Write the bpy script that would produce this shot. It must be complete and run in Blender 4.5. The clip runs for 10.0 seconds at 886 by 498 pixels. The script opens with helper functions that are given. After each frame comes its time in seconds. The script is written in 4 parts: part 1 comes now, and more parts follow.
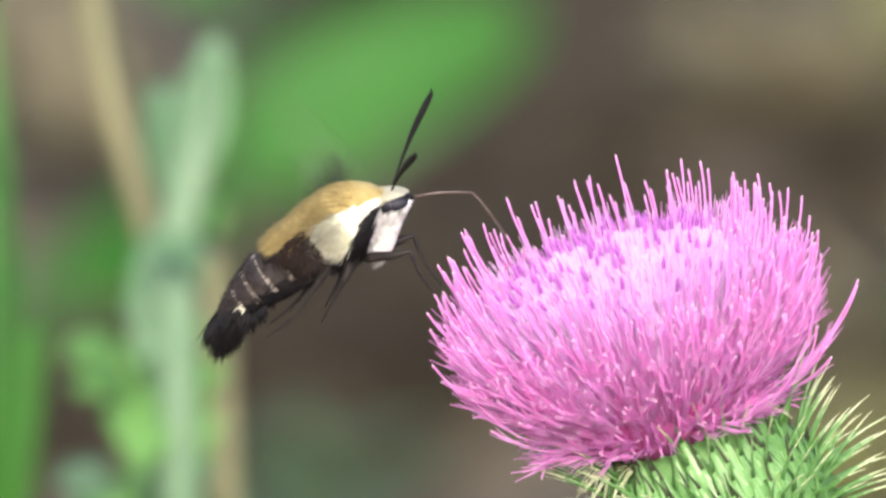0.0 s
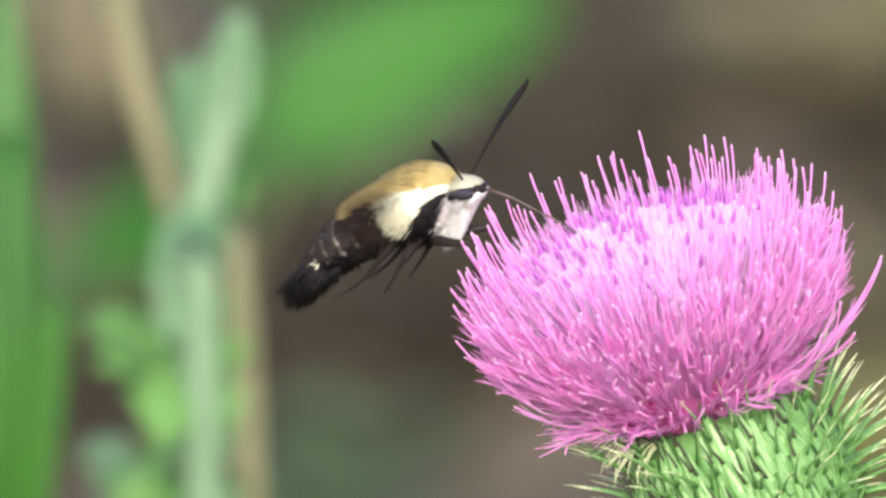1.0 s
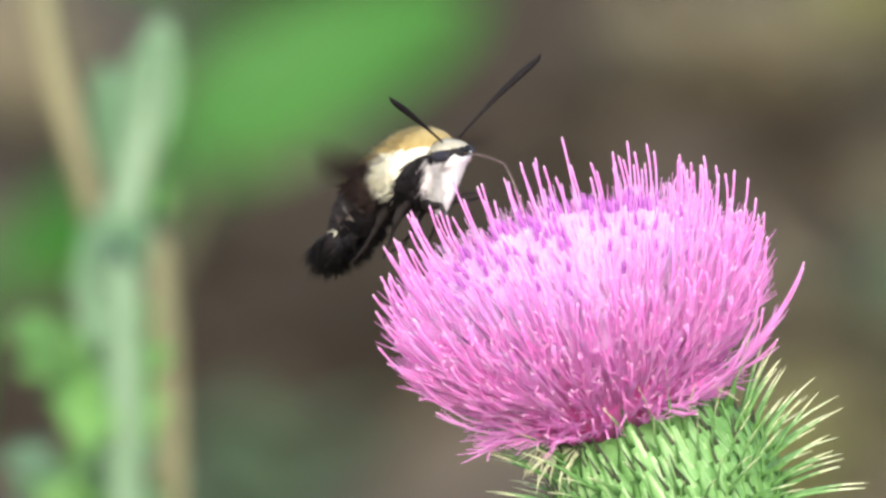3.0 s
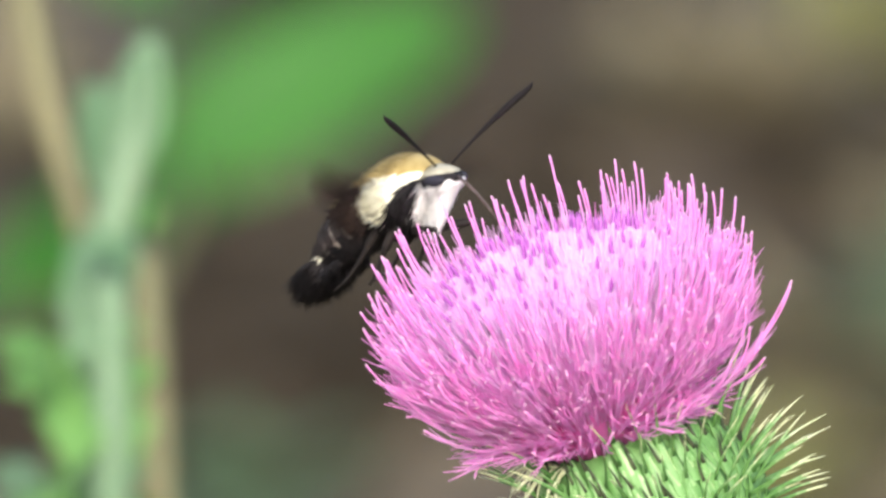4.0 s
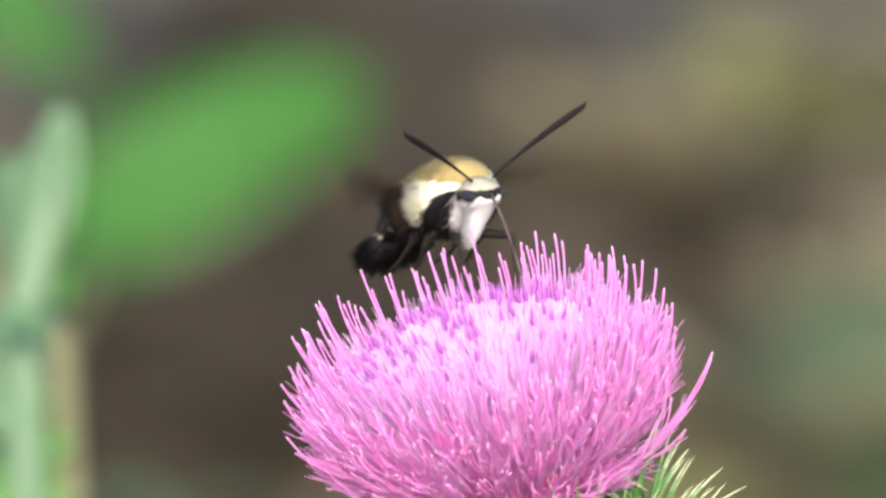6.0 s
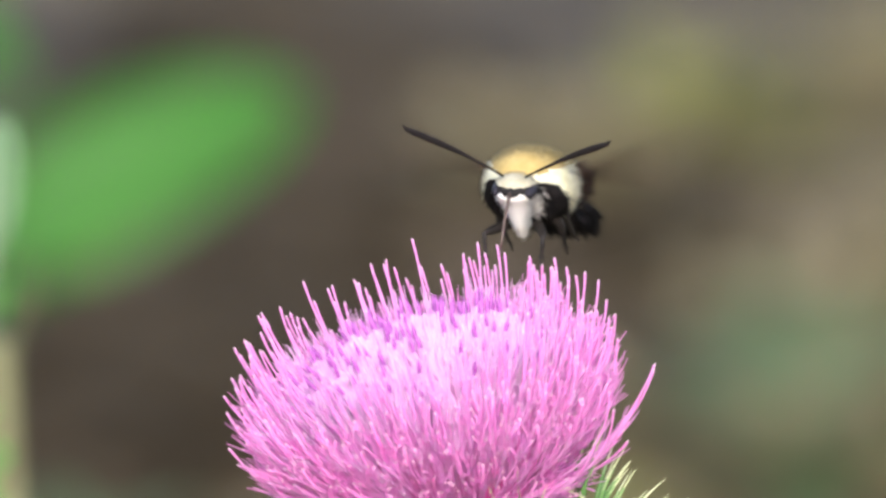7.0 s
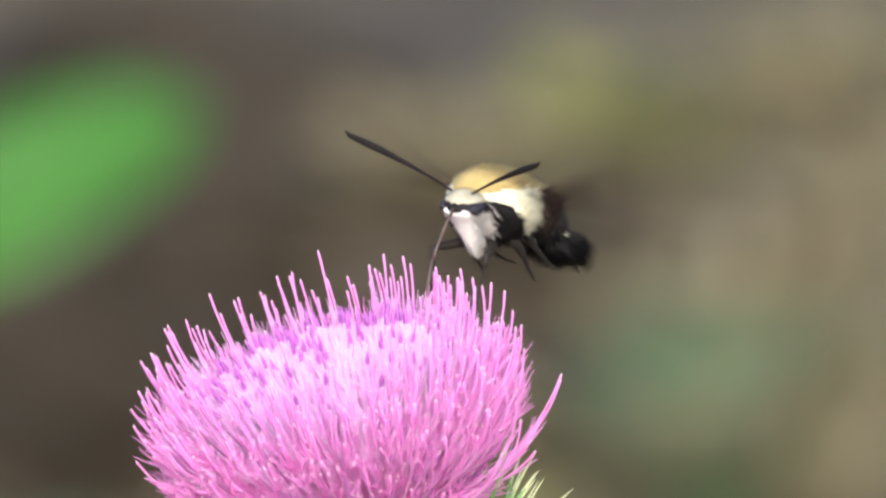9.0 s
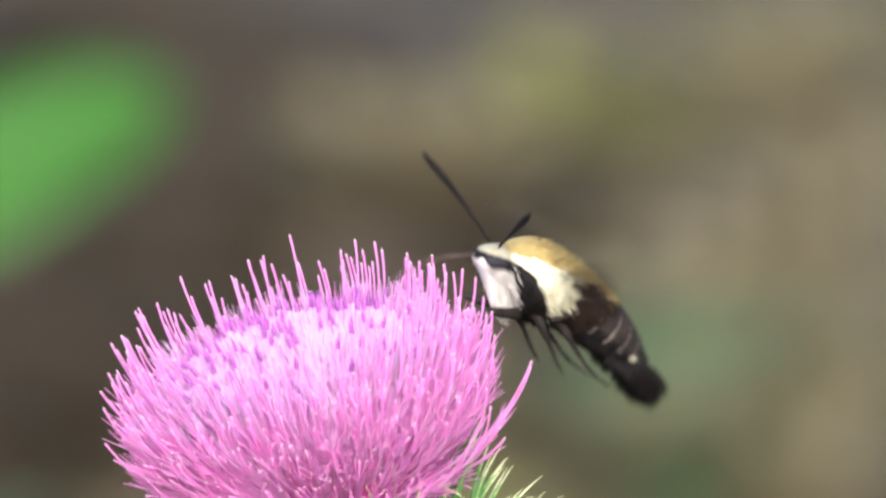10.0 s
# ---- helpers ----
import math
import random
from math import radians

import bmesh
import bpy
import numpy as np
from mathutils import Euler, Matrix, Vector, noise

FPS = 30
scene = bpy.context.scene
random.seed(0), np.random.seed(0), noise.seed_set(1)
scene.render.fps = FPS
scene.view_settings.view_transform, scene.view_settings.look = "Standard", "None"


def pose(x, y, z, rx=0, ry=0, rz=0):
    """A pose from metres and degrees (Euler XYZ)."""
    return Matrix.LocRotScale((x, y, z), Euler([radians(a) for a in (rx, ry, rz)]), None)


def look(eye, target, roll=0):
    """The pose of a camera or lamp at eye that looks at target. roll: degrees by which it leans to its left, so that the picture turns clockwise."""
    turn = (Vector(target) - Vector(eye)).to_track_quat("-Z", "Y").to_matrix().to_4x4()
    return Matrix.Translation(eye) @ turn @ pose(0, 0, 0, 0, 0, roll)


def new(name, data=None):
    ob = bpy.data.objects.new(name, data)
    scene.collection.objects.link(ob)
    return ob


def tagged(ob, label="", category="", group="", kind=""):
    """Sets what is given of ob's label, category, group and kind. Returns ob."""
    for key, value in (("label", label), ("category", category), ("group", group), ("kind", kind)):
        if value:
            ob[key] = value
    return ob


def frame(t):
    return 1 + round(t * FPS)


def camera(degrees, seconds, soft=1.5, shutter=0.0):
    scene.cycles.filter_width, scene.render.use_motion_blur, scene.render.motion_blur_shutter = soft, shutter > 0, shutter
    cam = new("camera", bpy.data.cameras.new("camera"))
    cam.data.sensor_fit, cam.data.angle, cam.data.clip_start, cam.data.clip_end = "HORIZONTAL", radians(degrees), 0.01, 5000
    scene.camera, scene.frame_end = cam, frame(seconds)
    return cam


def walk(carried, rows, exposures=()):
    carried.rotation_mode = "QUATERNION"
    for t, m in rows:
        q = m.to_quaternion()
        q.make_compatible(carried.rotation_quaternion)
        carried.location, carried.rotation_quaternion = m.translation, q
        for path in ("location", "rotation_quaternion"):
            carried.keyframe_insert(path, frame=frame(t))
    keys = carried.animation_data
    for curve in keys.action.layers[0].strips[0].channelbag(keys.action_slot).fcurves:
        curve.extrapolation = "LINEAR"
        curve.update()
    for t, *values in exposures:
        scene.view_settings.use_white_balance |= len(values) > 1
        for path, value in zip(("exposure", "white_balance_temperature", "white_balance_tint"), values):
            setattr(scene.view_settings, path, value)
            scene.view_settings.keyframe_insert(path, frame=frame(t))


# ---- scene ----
# ---------- camera: a long lens on a hand-held body, panning and tilting ----------
HEAD = Vector((0.0, 0.0, 1.0))          # heart of the thistle's flower head
EYE = Vector((0.0, -1.55, 1.40))
MM = 0.001


def aim(pan, tilt, roll, drift):
    eye = EYE + Vector((drift, 0, 0))
    return look(eye, HEAD, roll) @ pose(0, 0, 0, tilt, pan, 0)


cam = camera(3.29, 10.0, soft=2.8, shutter=0.4)
cam.data.dof.use_dof = True
cam.data.dof.focus_distance = 1.603
cam.data.dof.aperture_fstop = 40.0
# seconds, pan, tilt, roll in degrees, sideways drift in metres
AIMS = [
    (0, 0.8165, 0.6713, -0.19, 0.0000),
    (0.2, 0.8416, 0.6338, -0.05, 0.0000),
    (0.5, 0.8732, 0.6087, 0.21, 0.0000),
    (0.8, 0.8961, 0.5897, 0.00, 0.0000),
    (1, 0.9039, 0.5815, -0.18, 0.0000),
    (1.2, 0.8961, 0.5667, -0.10, 0.0000),
    (1.5, 0.8684, 0.5618, 0.07, 0.0000),
    (1.7, 0.8290, 0.5562, -0.10, 0.0000),
    (2, 0.7792, 0.5757, -0.25, 0.0000),
    (2.2, 0.7240, 0.5813, -0.30, 0.0000),
    (2.5, 0.6896, 0.5995, -0.42, 0.0000),
    (2.7, 0.6632, 0.5960, -0.30, 0.0000),
    (3.8, 0.5792, 0.6632, 0.00, 0.0000),
    (4, 0.5678, 0.6719, -0.01, 0.0000),
    (4.2, 0.5352, 0.6737, 0.00, 0.0000),
    (4.5, 0.4911, 0.7136, 0.00, 0.0000),
    (4.7, 0.4407, 0.7324, -0.20, -0.0004),
    (5, 0.4148, 0.7982, -0.47, -0.0010),
    (5.2, 0.3778, 0.8122, -0.30, -0.0014),
    (5.5, 0.3390, 0.8543, 0.07, -0.0020),
    (5.7, 0.3169, 0.9024, 0.00, -0.0024),
    (6.8, 0.1385, 0.9695, 0.00, -0.0046),
    (7, 0.0599, 0.9822, -0.04, -0.0050),
    (7.2, 0.0063, 0.9884, -0.20, -0.0054),
    (7.5, -0.0885, 1.0158, -0.45, -0.0060),
    (7.7, -0.1406, 1.0241, -0.40, -0.0060),
    (8, -0.1978, 1.0677, -0.22, -0.0060),
    (8.2, -0.2204, 1.0724, -0.10, -0.0060),
    (8.5, -0.2486, 1.0830, 0.10, -0.0060),
    (8.7, -0.2602, 1.0514, -0.10, -0.0060),
    (9, -0.2829, 1.0255, -0.42, -0.0060),
    (9.2, -0.3064, 1.0010, -0.40, -0.0060),
    (9.5, -0.3343, 1.0013, -0.34, -0.0060),
    (9.7, -0.3589, 0.9884, -0.10, -0.0060),
    (10, -0.3999, 0.9689, 0.22, -0.0060),
]
walk(cam, [(t, aim(p, q, r, d)) for t, p, q, r, d in AIMS])

# ---------- light: bright hazy summer daylight ----------
world = bpy.data.worlds.new("world")
scene.world = world
world.use_nodes = True
wn = world.node_tree.nodes
sky = wn.new("ShaderNodeTexSky")
sky.sky_type = "NISHITA"
sky.sun_disc = False
sky.sun_elevation = radians(28)
sky.sun_rotation = radians(179)
world.node_tree.links.new(sky.outputs[0], wn["Background"].inputs[0])
wn["Background"].inputs[1].default_value = 0.145
sun = new("sun", bpy.data.lights.new("sun", "SUN"))
sun.data.energy = 3.2
sun.data.angle = radians(24)
sun.data.color = (1.0, 0.95, 0.87)
sun.matrix_basis = look((0.05, -2.35, 1.30), (0, 0, 0))
scene.view_settings.exposure = 0.95
scene.view_settings.use_white_balance = True
scene.view_settings.white_balance_temperature = 6700
scene.view_settings.white_balance_tint = 13


# ---------- materials ----------
def shade(name, low, high, scale=400.0, rough=0.6, fine=4000.0, bump=0.2, through_light=0.0, random_tint=0.0, sheen=0.0, metal=0.0, gloss=0.5, alpha=1.0, islands=False):
    """A noisy two-scale surface between two base colours; scale in waves per metre."""
    m = bpy.data.materials.new(name)
    m.use_nodes = True
    nt = m.node_tree
    n, l = nt.nodes, nt.links
    b = n["Principled BSDF"]
    co = n.new("ShaderNodeTexCoord")
    a = n.new("ShaderNodeTexNoise")
    a.inputs["Scale"].default_value = scale
    a.inputs["Detail"].default_value = 3
    f = n.new("ShaderNodeTexNoise")
    f.inputs["Scale"].default_value = fine
    f.inputs["Detail"].default_value = 2
    l.new(co.outputs["Object"], a.inputs["Vector"])
    l.new(co.outputs["Object"], f.inputs["Vector"])
    add = n.new("ShaderNodeMath")
    add.operation = "MULTIPLY_ADD"
    add.inputs[1].default_value = 0.45
    l.new(f.outputs["Fac"], add.inputs[0])
    l.new(a.outputs["Fac"], add.inputs[2])
    fac = add.outputs[0]
    if random_tint:
        info = n.new("ShaderNodeNewGeometry") if islands else n.new("ShaderNodeObjectInfo")
        more = n.new("ShaderNodeMath")
        more.operation = "MULTIPLY_ADD"
        more.inputs[1].default_value = random_tint
        l.new(info.outputs["Random Per Island" if islands else "Random"], more.inputs[0])
        l.new(fac, more.inputs[2])
        fac = more.outputs[0]
    ramp = n.new("ShaderNodeValToRGB")
    ramp.color_ramp.elements[0].position = 0.45
    ramp.color_ramp.elements[0].color = (*low, 1)
    ramp.color_ramp.elements[1].position = 0.98 + random_tint * 0.6
    ramp.color_ramp.elements[1].color = (*high, 1)
    l.new(fac, ramp.inputs[0])
    l.new(ramp.outputs[0], b.inputs["Base Color"])
    b.inputs["Roughness"].default_value = rough
    b.inputs["Metallic"].default_value = metal
    b.inputs["Sheen Weight"].default_value = sheen
    b.inputs["Specular IOR Level"].default_value = gloss
    b.inputs["Alpha"].default_value = alpha
    if bump:
        bp = n.new("ShaderNodeBump")
        bp.inputs["Strength"].default_value = bump
        bp.inputs["Distance"].default_value = 0.3 / fine
        l.new(f.outputs["Fac"], bp.inputs["Height"])
        l.new(bp.outputs[0], b.inputs["Normal"])
    if through_light:
        tr = n.new("ShaderNodeBsdfTranslucent")
        l.new(ramp.outputs[0], tr.inputs["Color"])
        mix = n.new("ShaderNodeMixShader")
        mix.inputs[0].default_value = through_light
        l.new(b.outputs[0], mix.inputs[1])
        l.new(tr.outputs[0], mix.inputs[2])
        l.new(mix.outputs[0], n["Material Output"].inputs["Surface"])
    return m


PINK = shade("floret_pink", (0.965, 0.42, 0.87), (0.985, 0.60, 0.95), 300, 0.55, 5000, 0.1, 0.48, 0.3, islands=True, gloss=0.12)
PALE_PINK = shade("lobe_pink", (0.965, 0.58, 0.94), (0.985, 0.73, 0.975), 300, 0.55, 5000, 0.1, 0.5, 0.3, islands=True, gloss=0.12)
STYLE = shade("style_pink", (0.96, 0.33, 0.79), (0.98, 0.50, 0.90), 300, 0.5, 5000, 0.1, 0.48, 0.3, islands=True, gloss=0.12)
TIP = shade("style_tip", (0.93, 0.62, 0.80), (0.97, 0.78, 0.90), 900, 0.5, 5000, 0.1, 0.4, gloss=0.12)
ANTHER = shade("anther_purple", (0.34, 0.07, 0.38), (0.48, 0.14, 0.52), 700, 0.5, 5000, 0.1, 0.2, 0.3, islands=True)
DEEP = shade("deep_magenta", (0.965, 0.22, 0.69), (0.98, 0.36, 0.81), 300, 0.6, 4000, 0.2, 0.65, gloss=0.12)
BRACT = shade("bract_green", (0.066, 0.205, 0.038), (0.175, 0.37, 0.12), 700, 0.5, 3500, 0.4, 0.15, 0.3)
BRACT_PALE = shade("keel_highlight_and_spine", (0.15, 0.34, 0.10), (0.34, 0.52, 0.24), 700, 0.45, 3500, 0.3, 0.15, 0.3)
SHADED_TIP = shade("shaded_bract_tip", (0.02, 0.035, 0.015), (0.06, 0.07, 0.035), 700, 0.5, 4000, 0.2)
SPINE = shade("spine_straw", (0.52, 0.62, 0.30), (0.80, 0.84, 0.56), 700, 0.45, 4000, 0.2, 0.2, 0.2)
STEM = shade("thistle_stem", (0.09, 0.20, 0.06), (0.22, 0.36, 0.15), 120, 0.6, 900, 0.4, 0.0)
LEAF = shade("leaf_green", (0.020, 0.108, 0.009), (0.047, 0.215, 0.019), 30, 0.5, 500, 0.4, 0.3)
LEAF_PALE = shade("leaf_pale", (0.06, 0.17, 0.065), (0.24, 0.36, 0.22), 40, 0.6, 600, 0.4, 0.3)
LEAF_LIGHT = shade("leaf_yellow_green", (0.09, 0.25, 0.05), (0.20, 0.41, 0.12), 40, 0.55, 600, 0.4, 0.35)
STALK_TAN = shade("stalk_tan", (0.11, 0.115, 0.055), (0.20, 0.185, 0.095), 30, 0.7, 500, 0.4)
WEED = shade("weed_green", (0.085, 0.150, 0.068), (0.18, 0.27, 0.14), 20, 0.6, 300, 0.4, 0.25)
OLIVE = shade("weed_olive", (0.17, 0.18, 0.055), (0.30, 0.29, 0.105), 20, 0.7, 300, 0.4, 0.2)
DARK_LEAF = shade("dark_leaf_brown", (0.036, 0.029, 0.019), (0.085, 0.066, 0.043), 30, 0.8, 300, 0.4, gloss=0.1)
DRY = shade("dry_grass", (0.145, 0.125, 0.074), (0.25, 0.218, 0.132), 20, 0.8, 300, 0.4, 0.1)
GOLD = shade("fur_gold", (0.35, 0.250, 0.080), (0.52, 0.395, 0.160), 600, 0.8, 5000, 0.3, 0.1, 0, 0.05)
CREAM = shade("fur_cream", (0.76, 0.74, 0.52), (0.90, 0.89, 0.74), 600, 0.8, 5000, 0.3, 0.1, 0, 0.1)
BROW = shade("fur_brow", (0.36, 0.33, 0.24), (0.58, 0.55, 0.43), 600, 0.8, 5000, 0.3, 0.1)
WHITE = shade("fur_white", (0.88, 0.87, 0.86), (0.96, 0.95, 0.94), 600, 0.8, 5000, 0.2, 0.3, 0, 0.0)
BLACK = shade("fur_black", (0.006, 0.006, 0.008), (0.018, 0.015, 0.016), 600, 0.7, 5000, 0.3, gloss=0.2)
BROWN = shade("abdomen_brown", (0.016, 0.011, 0.011), (0.042, 0.030, 0.028), 500, 0.65, 4000, 0.4)
SMOKE = shade("fur_smoke_brown", (0.014, 0.009, 0.008), (0.045, 0.028, 0.022), 600, 0.75, 5000, 0.3, gloss=0.2)
BAND = shade("abdomen_band", (0.16, 0.135, 0.12), (0.28, 0.24, 0.21), 500, 0.65, 4000, 0.3)
EYEMAT = shade("eye_dark", (0.012, 0.012, 0.020), (0.035, 0.033, 0.045), 900, 0.55, 6000, 0.1, gloss=0.25)
HORN = shade("antenna_black", (0.005, 0.004, 0.005), (0.014, 0.011, 0.011), 900, 0.75, 5000, 0.4, gloss=0.15)
LEG = shade("leg_dark", (0.008, 0.007, 0.007), (0.028, 0.022, 0.02), 700, 0.6, 5000, 0.4, gloss=0.3)
TONGUE = shade("proboscis", (0.04, 0.022, 0.02), (0.13, 0.09, 0.08), 700, 0.35, 5000, 0.2)
WINGEDGE = shade("wing_brown", (0.05, 0.025, 0.015), (0.12, 0.06, 0.035), 500, 0.6, 4000, 0.3, alpha=0.2)
SCALES = shade("wing_scales", (0.008, 0.006, 0.006), (0.03, 0.02, 0.018), 500, 0.7, 4000, 0.3, gloss=0.2, alpha=0.95)


def membrane():
    m = bpy.data.materials.new("wing_membrane")
    m.use_nodes = True
    n, l = m.node_tree.nodes, m.node_tree.links
    b = n["Principled BSDF"]
    b.inputs["Base Color"].default_value = (0.55, 0.5, 0.45, 1)
    b.inputs["Roughness"].default_value = 0.3
    b.inputs["Alpha"].default_value = 0.045
    return m


CLEAR = membrane()


def earth():
    m = bpy.data.materials.new("earth_litter")
    m.use_nodes = True
    n, l = m.node_tree.nodes, m.node_tree.links
    b = n["Principled BSDF"]
    co = n.new("ShaderNodeTexCoord")
    big = n.new("ShaderNodeTexNoise")
    big.inputs["Scale"].default_value = 10.0
    big.inputs["Detail"].default_value = 4
    small = n.new("ShaderNodeTexNoise")
    small.inputs["Scale"].default_value = 60.0
    small.inputs["Detail"].default_value = 6
    stretch = n.new("ShaderNodeMapping")
    stretch.inputs["Scale"].default_value = (1.0, 0.75, 1.0)
    l.new(co.outputs["Object"], stretch.inputs["Vector"])
    for k in (big, small):
        l.new(stretch.outputs[0], k.inputs["Vector"])
    r1 = n.new("ShaderNodeValToRGB")
    e = r1.color_ramp.elements
    e[0].position, e[0].color = 0.43, (0.046, 0.035, 0.024, 1)
    e[1].position, e[1].color = 0.58, (0.19, 0.154, 0.098, 1)
    mid = e.new(0.5)
    mid.color = (0.092, 0.069, 0.043, 1)
    patch = n.new("ShaderNodeTexNoise")
    patch.inputs["Scale"].default_value = 2.2
    patch.inputs["Detail"].default_value = 1
    shift = n.new("ShaderNodeMapping")
    shift.inputs["Location"].default_value = (0.35, 0.9, 0.0)
    l.new(co.outputs["Object"], shift.inputs["Vector"])
    l.new(shift.outputs[0], patch.inputs["Vector"])
    both = n.new("ShaderNodeMix")
    both.inputs["Factor"].default_value = 0.35
    l.new(big.outputs["Fac"], both.inputs["A"])
    l.new(patch.outputs["Fac"], both.inputs["B"])
    l.new(both.outputs["Result"], r1.inputs[0])
    r2 = n.new("ShaderNodeValToRGB")
    r2.color_ramp.elements[0].position, r2.color_ramp.elements[0].color = 0.35, (0.55, 0.55, 0.55, 1)
    r2.color_ramp.elements[1].position, r2.color_ramp.elements[1].color = 0.7, (1.35, 1.3, 1.2, 1)
    l.new(small.outputs["Fac"], r2.inputs[0])
    mul = n.new("ShaderNodeMixRGB")
    mul.blend_type = "MULTIPLY"
    mul.inputs[0].default_value = 1
    l.new(r1.outputs[0], mul.inputs[1])
    l.new(r2.outputs[0], mul.inputs[2])
    l.new(mul.outputs[0], b.inputs["Base Color"])
    b.inputs["Roughness"].default_value = 0.95
    bp = n.new("ShaderNodeBump")
    bp.inputs["Strength"].default_value = 0.6
    bp.inputs["Distance"].default_value = 0.01
    l.new(small.outputs["Fac"], bp.inputs["Height"])
    l.new(bp.outputs[0], b.inputs["Normal"])
    return m


EARTH = earth()


# ---------- mesh helpers ----------
class Shape:
    """Collects vertices and faces, with a material slot for each face."""

    def __init__(self):
        self.v, self.f, self.s = [], [], []

    def tube(self, pts, radii, sides=6, slots=None, squash=1.0, cap=True):
        pts = [Vector(p) for p in pts]
        start = len(self.v)
        ref = None
        for i, p in enumerate(pts):
            d = (pts[min(i + 1, len(pts) - 1)] - pts[max(i - 1, 0)]).normalized()
            if ref is None:
                ref = d.orthogonal().normalized()
            ref = (ref - d * ref.dot(d)).normalized()
            other = d.cross(ref)
            for k in range(sides):
                a = 2 * math.pi * k / sides
                self.v.append(p + (ref * math.cos(a) + other * math.sin(a) * squash) * radii[i])
        for i in range(len(pts) - 1):
            for k in range(sides):
                a, b = start + i * sides + k, start + i * sides + (k + 1) % sides
                self.f.append((a, b, b + sides, a + sides))
                self.s.append(slots[i] if slots else 0)
        if cap:
            self.f.append(tuple(start + (len(pts) - 1) * sides + k for k in range(sides)))
            self.s.append(slots[-1] if slots else 0)
            self.f.append(tuple(start + k for k in reversed(range(sides))))
            self.s.append(slots[0] if slots else 0)
        return self

    def rings(self, rows, sides=28, slot=None):
        """rows: x, y half width, top z, bottom z; a closed body along x."""
        start = len(self.v)
        for x, w, top, bot in rows:
            c, h = (top + bot) / 2, (top - bot) / 2
            for k in range(sides):
                a = 2 * math.pi * k / sides
                self.v.append(Vector((x, w * math.sin(a), c + h * math.cos(a))))
        for i in range(len(rows) - 1):
            for k in range(sides):
                a, b = start + i * sides + k, start + i * sides + (k + 1) % sides
                self.f.append((a, a + sides, b + sides, b))
                p = sum((self.v[j] for j in self.f[-1]), Vector()) / 4
                self.s.append(slot(p) if slot else 0)
        for i, flip in ((0, False), (len(rows) - 1, True)):
            ring = [start + i * sides + k for k in range(sides)]
            self.f.append(tuple(reversed(ring)) if flip else tuple(ring))
            p = sum((self.v[j] for j in ring), Vector()) / sides
            self.s.append(slot(p) if slot else 0)
        return self

    def hair(self, root, way, length, width, slot=0, bend=None):
        root, way = Vector(root), Vector(way).normalized()
        side = way.orthogonal().normalized()
        side.rotate(Matrix.Rotation(random.uniform(0, 6.28), 3, way))
        up = way.cross(side)
        start = len(self.v)
        mid = root + way * length * 0.5
        tip = root + way * length + (bend or Vector())
        for k in range(3):
            a = 2.094 * k
            self.v.append(root + (side * math.cos(a) + up * math.sin(a)) * width)
        for k in range(3):
            a = 2.094 * k
            self.v.append(mid + (side * math.cos(a) + up * math.sin(a)) * width * 0.8)
        self.v.append(tip)
        for k in range(3):
            n = (k + 1) % 3
            self.f.append((start + k, start + n, start + 3 + n, start + 3 + k))
            self.f.append((start + 3 + k, start + 3 + n, start + 6))
            self.s += [slot, slot]
        return self

    def add(self, other, m):
        start = len(self.v)
        self.v += [m @ p for p in other.v]
        self.f += [tuple(i + start for i in f) for f in other.f]
        self.s += other.s
        return self

    def mesh(self, name, materials, smooth=True, scale=1.0):
        me = bpy.data.meshes.new(name)
        me.from_pydata([tuple(p * scale) for p in self.v], [], self.f)
        for m in materials:
            me.materials.append(m)
        me.polygons.foreach_set("material_index", self.s)
        me.polygons.foreach_set("use_smooth", [smooth] * len(self.f))
        me.update()
        return me


def part(name, shape, materials, parent, label="", m=None, smooth=True, scale=MM):
    """One mesh object under a thing or a part."""
    if not isinstance(materials, (list, tuple)):
        materials = [materials]
    me = shape if isinstance(shape, bpy.types.Mesh) else shape.mesh(name, materials, smooth, scale)
    ob = new(name, me)
    ob.parent = parent
    if m is not None:
        ob.matrix_basis = m
    return tagged(ob, label)


def thing(name, at, label, category, group="", kind=""):
    ob = new(name)
    ob.empty_display_size = 0.01
    ob.matrix_basis = at
    return tagged(ob, label, category, group, kind)


# ---------- ground ----------
def ground_sheet():
    s = Shape()
    rows = [-400, -60, -12, -4] + [-2 + 0.12 * i for i in range(90)] + [12, 20, 60, 400]
    cols = [-400, -60, -12, -4] + [-2 + 0.12 * i for i in range(34)] + [4, 12, 60, 400]
    for y in rows:
        for x in cols:
            z = 0.03 * noise.noise(Vector((x * 1.3, y * 1.3, 0))) + 0.012 * noise.noise(Vector((x * 6, y * 6, 3)))
            s.v.append(Vector((x, y, z if abs(x) < 12 and abs(y) < 20 else 0)))
    w = len(cols)
    for i in range(len(rows) - 1):
        for j in range(w - 1):
            a = i * w + j
            s.f.append((a, a + 1, a + 1 + w, a + w))
            s.s.append(0)
    ob = new("ground", s.mesh("ground", [EARTH]))
    return tagged(ob, "bare brown earth with dry leaf litter and patches of weeds", "ground", kind="structure")


ground_sheet()

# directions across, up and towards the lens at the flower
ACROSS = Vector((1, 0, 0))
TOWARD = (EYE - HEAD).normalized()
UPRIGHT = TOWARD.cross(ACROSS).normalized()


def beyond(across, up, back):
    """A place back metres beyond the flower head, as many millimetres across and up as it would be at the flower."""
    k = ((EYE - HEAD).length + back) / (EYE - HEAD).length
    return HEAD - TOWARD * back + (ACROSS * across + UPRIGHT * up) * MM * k


